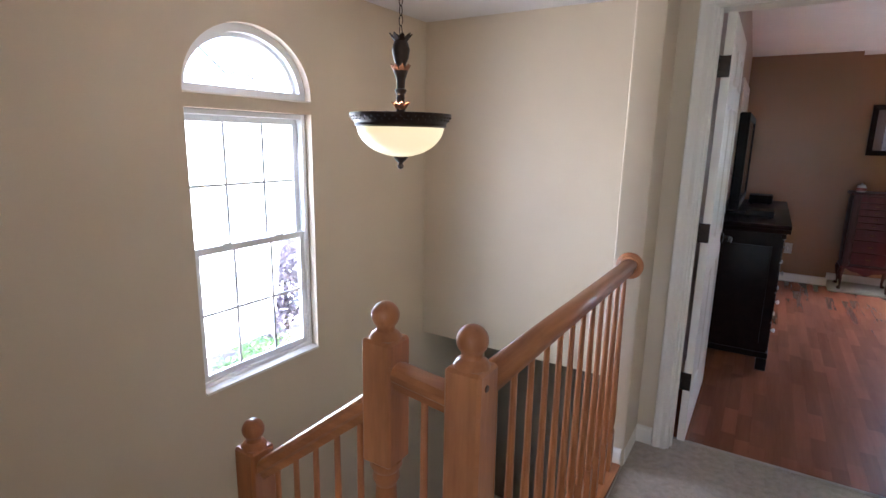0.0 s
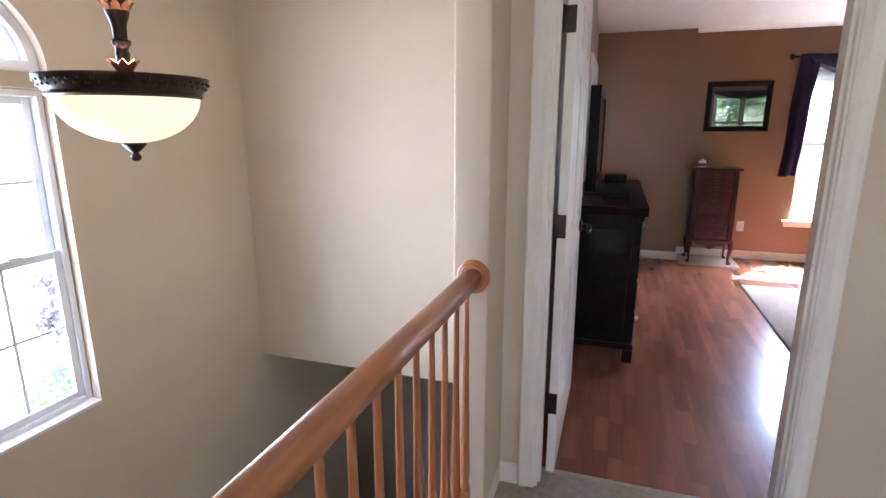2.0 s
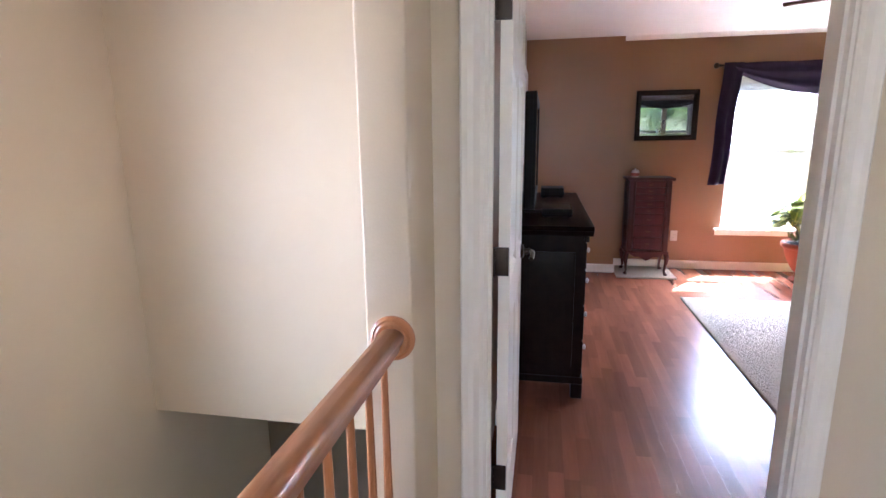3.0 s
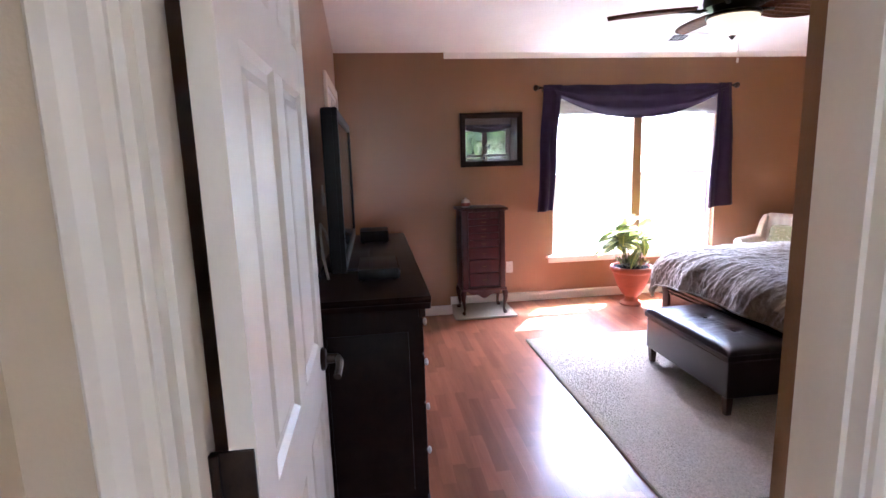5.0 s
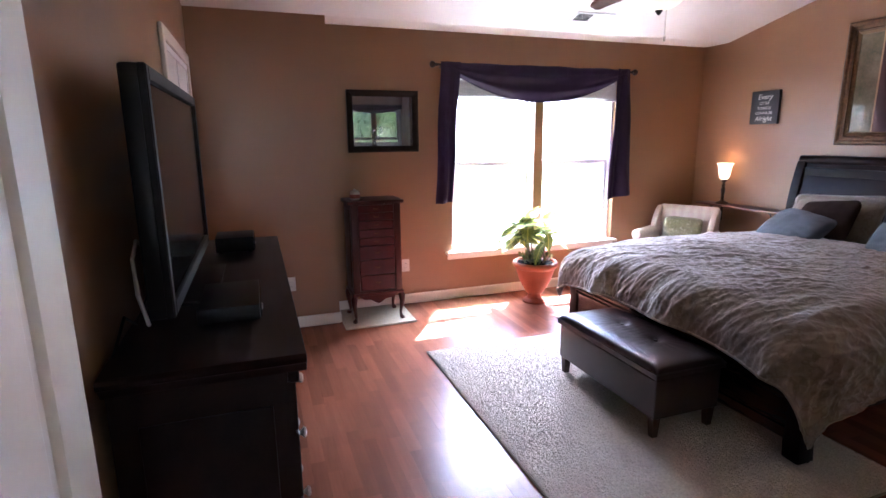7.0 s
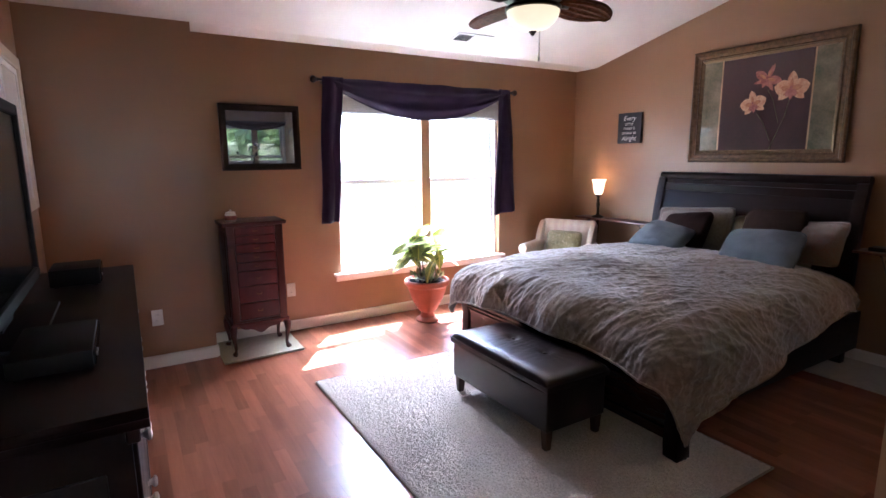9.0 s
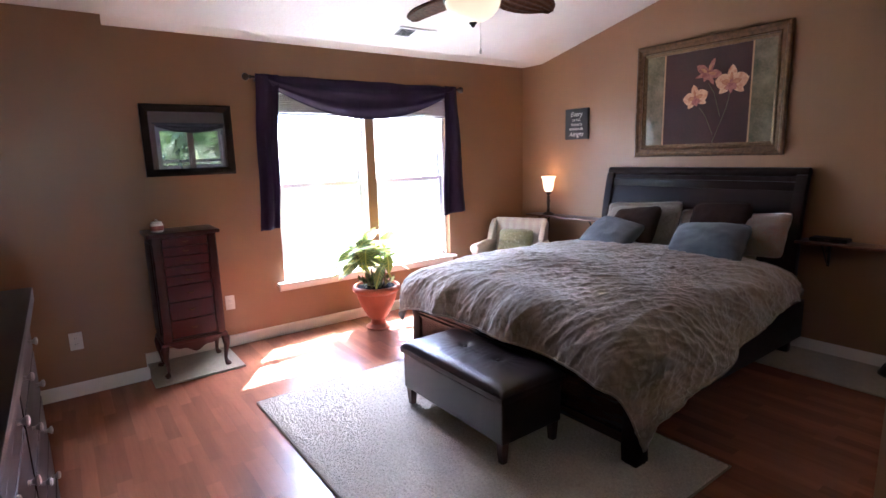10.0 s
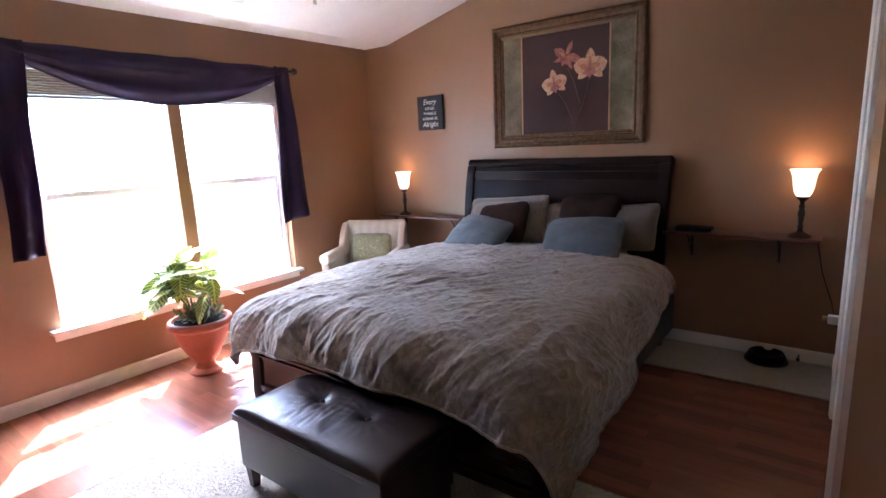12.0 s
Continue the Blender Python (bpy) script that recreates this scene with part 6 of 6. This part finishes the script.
lathe(bm, [(0.128, 0.116), (0.140, 0.122), (0.140, 0.136), (0.120, 0.146), (0.085, 0.152), (0.100, 0.162), (0.150, 0.176), (0.158, 0.205), (0.150, 0.245), (0.110, 0.27), (0.050, 0.285), (0.030, 0.32), (0.0, 0.32)], seg=36)
part("motor_housing", bm, "bronze", fan)
ZC = vault(FY) - FZ
bm = bmesh.new()
lathe(bm, [(0.013, 0.31), (0.013, ZC - 0.04)], seg=12)
part("down_rod", bm, "bronze", fan)
bm = bmesh.new()
lathe(bm, [(0.0, ZC + 0.012), (0.075, ZC + 0.012), (0.072, ZC - 0.03), (0.04, ZC - 0.07), (0.014, ZC - 0.08), (0.0, ZC - 0.08)], seg=24)
part("canopy", bm, "bronze", fan)
bm = bmesh.new()
tube(bm, [(0.028, -0.02, 0.03), (0.028, -0.02, -0.03), (0.028, -0.02, -0.095)], 0.0022, 6)
lathe(bm, [(0.0, -0.125), (0.006, -0.12), (0.006, -0.10), (0.0, -0.095)], (0.028, -0.02, 0), 8)
part("pull_chain", bm, "plate", fan)
bm = bmesh.new()
outline = []
for k in range(25):
    u = k / 24
    outline.append((0.19 + 0.475 * u, 0.112 * math.sin(math.pi * min(1, 0.09 + 0.89 * u)) ** 0.62))
for i in range(24):
    (xa, wa), (xb, wb) = outline[i], outline[i + 1]
    m = 14
    for j in range(m):
        s0, s1 = 2 * j / m - 1, 2 * (j + 1) / m - 1
        za = zb = 0.0045 * math.sin(j * 2.1)
        zc = zd = 0.0045 * math.sin((j + 1) * 2.1)
        bm.faces.new([bm.verts.new(p) for p in ((xa, wa * s0, za), (xb, wb * s0, zb), (xb, wb * s1, zc), (xa, wa * s1, zd))])
bmesh.ops.remove_doubles(bm, verts=bm.verts[:], dist=0.0004)
bmesh.ops.solidify(bm, geom=bm.faces[:], thickness=0.008)
blade_me = mesh_of("blade", bm, "wicker", 40)
rim_bm = bmesh.new()
tube(rim_bm, [(x, w, 0) for x, w in outline] + [(x, -w, 0) for x, w in outline[::-1]] + [(outline[0][0], outline[0][1], 0)], 0.006, 6)
rib_me = mesh_of("edge_binding", rim_bm, "wicker", True)
arm_bm = bmesh.new()
tube(arm_bm, [(0.12, 0, -0.01), (0.17, 0, -0.022), (0.22, 0, -0.012), (0.28, 0, -0.008)], 0.011, 8)
arm_me = mesh_of("blade_arm", arm_bm, "bronze", True)
for k in range(5):
    b = new("blade", blade_me)
    b.parent = fan
    b.matrix_basis = pose(0, 0, 0.190, 0, 0, 9.5 + 72 * k) @ pose(0, 0, 0, -9, 0, 0)
    for nm, me in (("edge_binding", rib_me), ("blade_arm", arm_me)):
        e = new(nm, me)
        e.parent = b
bulb("fan_bulb", (FX, FY, FZ + 0.40), 0.06, radius=0.03)

vent = thing("ceiling_vent", (3.27, 8.97, vault(8.97)), "white louvred ceiling air vent", "vent")
vent.matrix_basis = pose(3.27, 8.97, vault(8.97) - 0.002, -math.degrees(math.atan(SLOPE)), 0, 0)
bm = boxes((-0.18, -0.085, -0.008, 0.18, -0.06, 0.0), (-0.18, 0.06, -0.008, 0.18, 0.085, 0.0), (-0.18, -0.06, -0.008, -0.155, 0.06, 0.0), (0.155, -0.06, -0.008, 0.18, 0.06, 0.0), (-0.008, -0.06, -0.007, 0.008, 0.06, 0.0))
part("frame", soft(bm, 0.002, 1), "vinyl", vent, smooth=None)
# No hole here: a dark plate carries the duct's shade as colour.
part("backing", boxes((-0.155, -0.06, -0.0015, 0.155, 0.06, 0.0)), "slot", vent, "dark plate for the shade inside the duct", None)
for s in (-1, 1):
    for k in range(7):
        x = s * (0.02 + 0.02 * k)
        bm = boxes((-0.008, -0.06, -0.0008, 0.008, 0.06, 0.0008))
        bmesh.ops.rotate(bm, cent=(0, 0, 0), matrix=Matrix.Rotation(s * radians(38), 3, "Y"), verts=bm.verts[:])
        bmesh.ops.translate(bm, vec=(x, 0, -0.0062), verts=bm.verts[:])
        part("slat", bm, "vinyl", vent, smooth=None)

# ---- outlets, switch and small things ----


def outlet(name, place, turn, label, kind):
    o = thing(name, place, label, kind, turn=turn)
    part("plate", rbox(-0.036, -0.006, -0.058, 0.036, 0.0, 0.058, 0.003), "plate", o)
    if kind == "outlet":
        for z in (-0.02, 0.02):
            r = part("socket", rbox(-0.016, -0.008, z - 0.013, 0.016, -0.0055, z + 0.013, 0.004), "plate", o)
            for x in (-0.006, 0.006):
                part("slot", boxes((x - 0.001, -0.0086, z - 0.004, x + 0.001, -0.0078, z + 0.005)), "slot", r, smooth=None)
    else:
        part("toggle", rbox(-0.005, -0.016, -0.012, 0.005, -0.005, 0.012, 0.002), "plate", o)
    return o


outlet("wall_outlet", (0.745, 9.24, 0.37), 0, "white outlet plate on the brown wall", "outlet")
outlet("wall_outlet", (1.78, 9.54, 0.365), 0, "white outlet plate beside the jewellery chest", "outlet")
outlet("wall_outlet", (4.74, 5.67, 0.40), 180, "white outlet plate near the closet casing", "outlet")
outlet("light_switch", (0.155, 7.42, 1.30), 90, "white switch plate above the dresser", "switch")
night = thing("plug_adapter", (4.74, 5.682, 0.42), "small pale plug adapter in the outlet", "plug")
part("body", rbox(-0.02, 0.0, -0.03, 0.02, 0.05, 0.02, 0.006, 2), "plate", night)
part("knob", rbox(-0.012, 0.05, -0.015, 0.012, 0.075, 0.01, 0.005, 2), "petal", night)
bowl = thing("pet_bowl", (4.98, 6.03, 0.012), "dark metal pet bowl on the carpet strip", "bowl")
bm = bmesh.new()
lathe(bm, [(0.0, 0), (0.118, 0), (0.122, 0.006), (0.108, 0.04), (0.098, 0.058), (0.092, 0.058), (0.084, 0.03), (0.06, 0.014), (0.0, 0.012)], seg=32)
part("dish", bm, "black", bowl)
bm = bmesh.new()
lathe(bm, [(0.1165, 0.0005), (0.125, 0.001), (0.125, 0.007), (0.1185, 0.012)], seg=32)
part("rubber_ring", bm, "slot", bowl)
stop = thing("door_stop", (5.066, 5.86, 0.05), "small dark door stop on the baseboard", "door stop")
bm = bmesh.new()
tube(bm, [(0, 0, 0), (-0.03, 0, 0), (-0.07, 0, 0)], 0.006, 8)
part("spring", bm, "bronze", stop)
part("tip", rbox(-0.085, -0.010, -0.010, -0.069, 0.010, 0.010, 0.003), "slot", stop)
trinket = thing("glass_trinket", (3.93, 9.52, 0.462), "small clear glass trinket on the window sill", "ornament")
bm = bmesh.new()
lathe(bm, [(0.0, 0), (0.018, 0), (0.020, 0.004), (0.012, 0.02), (0.018, 0.035), (0.014, 0.055), (0.0, 0.06)], seg=14)
part("glass", bm, "clear", trinket)

# ---- outdoors ----
structure("ground", boxes((-400, -400, -3.2, 400, 400, -2.95)), "grass", "lawn reaching to the horizon", "ground")
structure("mulch_bed", rbox(-9.6, 7.6, -2.95, -6.8, 12.0, -2.90, 0.02), "mulch", "mulched bed under a small tree", "garden bed")
structure("driveway", boxes((-16, -8, -2.95, -10.2, 30, -2.925)), "concrete", "pale concrete driveway", "road")


def tree(name, place, trunk_h, radius, crown_h, n, leaf_mat, label, seed, size=0.09):
    t = thing(name, place, label, "tree")
    r = random.Random(seed)
    bm = bmesh.new()
    tube(bm, [(0, 0, 0), (0.05 * radius, 0, trunk_h * 0.5), (0.0, 0.04 * radius, trunk_h), (0.05, 0.0, trunk_h + crown_h * 0.6)], 0.055 * radius + 0.03, 8, lambda u: 1 - 0.75 * u)
    for k in range(9):
        a = k * 2.4
        h = trunk_h * 0.85 + crown_h * 0.06 * k
        e = (radius * 0.75 * math.cos(a), radius * 0.75 * math.sin(a), h + crown_h * 0.35)
        tube(bm, [(0, 0, h), (e[0] * 0.5, e[1] * 0.5, h + crown_h * 0.12), e], 0.02 * radius + 0.01, 6, lambda u: 1 - 0.8 * u)
    part("trunk", bm, "bark", t)
    clumps = [(r.gauss(0, 0.45), r.gauss(0, 0.45), r.uniform(0.0, 1.0)) for k in range(26)]
    verts, faces = [], []
    for k in range(n):
        c = clumps[r.randrange(len(clumps))]
        p = Vector((c[0] * radius + r.gauss(0, 0.16) * radius, c[1] * radius + r.gauss(0, 0.16) * radius, trunk_h + c[2] * crown_h + r.gauss(0, 0.10) * crown_h))
        a = Vector((r.gauss(0, 1), r.gauss(0, 1), r.gauss(0, 1))).normalized()
        b = a.orthogonal().normalized() * size * r.uniform(0.5, 1.0) * 0.45
        a = a * size * r.uniform(0.6, 1.3)
        i = len(verts)
        verts += [p - a, p + b, p + a, p - b]
        faces.append((i, i + 1, i + 2, i + 3))
    me = bpy.data.meshes.new("crown")
    me.from_pydata(verts, [], faces)
    me.materials.append(M[leaf_mat])
    ob = new("crown", me)
    ob.parent = t
    return t


tree("plum_tree", (-8.2, 9.9, -2.95), 0.7, 1.0, 1.5, 5000, "red_leaf", "small purple-leaved tree in a mulched bed", 3)
tree("shrub", (-7.6, 8.6, -2.95), 0.1, 0.6, 0.5, 2500, "green_leaf", "low green shrub beside the tree", 5, 0.06)
# Greenery mirrored in the print, set dense and near to block sky light.
for i, (x, y, s) in enumerate(((3.25, 2.3, 0.72), (4.6, 1.6, 0.9), (6.8, 0.8, 1.0), (3.2, -2.5, 1.3), (8.6, -2.0, 1.2))):
    tree("tree", (x, y, -2.95), 1.4 * s, 1.5 * s, 6.0 * s, 14000, "green_leaf", "tall leafy green tree behind the house", 20 + i, 0.17)

# ---- bedroom floor: laminate strips ----
FX0, FX1, FY0, FY1, SW = 0.156, 5.079, 5.101, 9.539, 0.0665
lengths = (0.30, 0.36, 0.42, 0.48, 0.54)
strip_mesh = {}


def strip_verts(w, l):
    b, g = 0.0001, 0.0
    return [(g, g, -0.003), (w - g, g, -0.003), (w - g, l - g, -0.003), (g, l - g, -0.003), (g + b, g + b, 0), (w - g - b, g + b, 0), (w - g - b, l - g - b, 0), (g + b, l - g - b, 0)]


STRIP_FACES = [(4, 5, 6, 7), (0, 1, 5, 4), (1, 2, 6, 5), (2, 3, 7, 6), (3, 0, 4, 7)]
rnd = random.Random(5)
floor = structure("floor", boxes((FX0, FY0, -0.0118, FX1, FY1, -0.0035)), "underlay", "red-brown cherry laminate strip floor", "floor")
rest_v, rest_f, near = [], [], 0
nrow = int((FX1 - FX0) / SW) + 1
for i in range(nrow):
    x = FX0 + i * SW
    w = min(SW, FX1 - x)
    y = FY0 - rnd.uniform(0, 0.4)
    while y < FY1:
        l = lengths[rnd.randrange(5)]
        y0, y1 = max(y, FY0), min(y + l, FY1)
        if y1 - y0 > 0.02 and w > 0.01:
            whole = abs(y1 - y0 - l) < 1e-6 and abs(w - SW) < 1e-6
            if whole and near < 300 and 0.62 < x < 2.4 and 5.9 < y0 < 9.2 and not (x > 1.6 and y1 < 8.3):
                if l not in strip_mesh:
                    me = bpy.data.meshes.new("floor_strip")
                    me.from_pydata(strip_verts(SW, l), [], STRIP_FACES)
                    me.materials.append(M["laminate"])
                    strip_mesh[l] = me
                ob = new("floor_strip", strip_mesh[l])
                ob.parent = floor
                ob.location = (x, y0, 0)
                near += 1
            else:
                k = len(rest_v)
                rest_v += [(a + x, b + y0, c) for a, b, c in strip_verts(w, y1 - y0)]
                rest_f += [tuple(q + k for q in f) for f in STRIP_FACES]
        y += l
me = bpy.data.meshes.new("floor_strips")
me.from_pydata(rest_v, [], rest_f)
me.materials.append(M["laminate_far"])
ob = new("floor_strips", me)
ob.parent = floor
tagged(ob, kind="stuff")
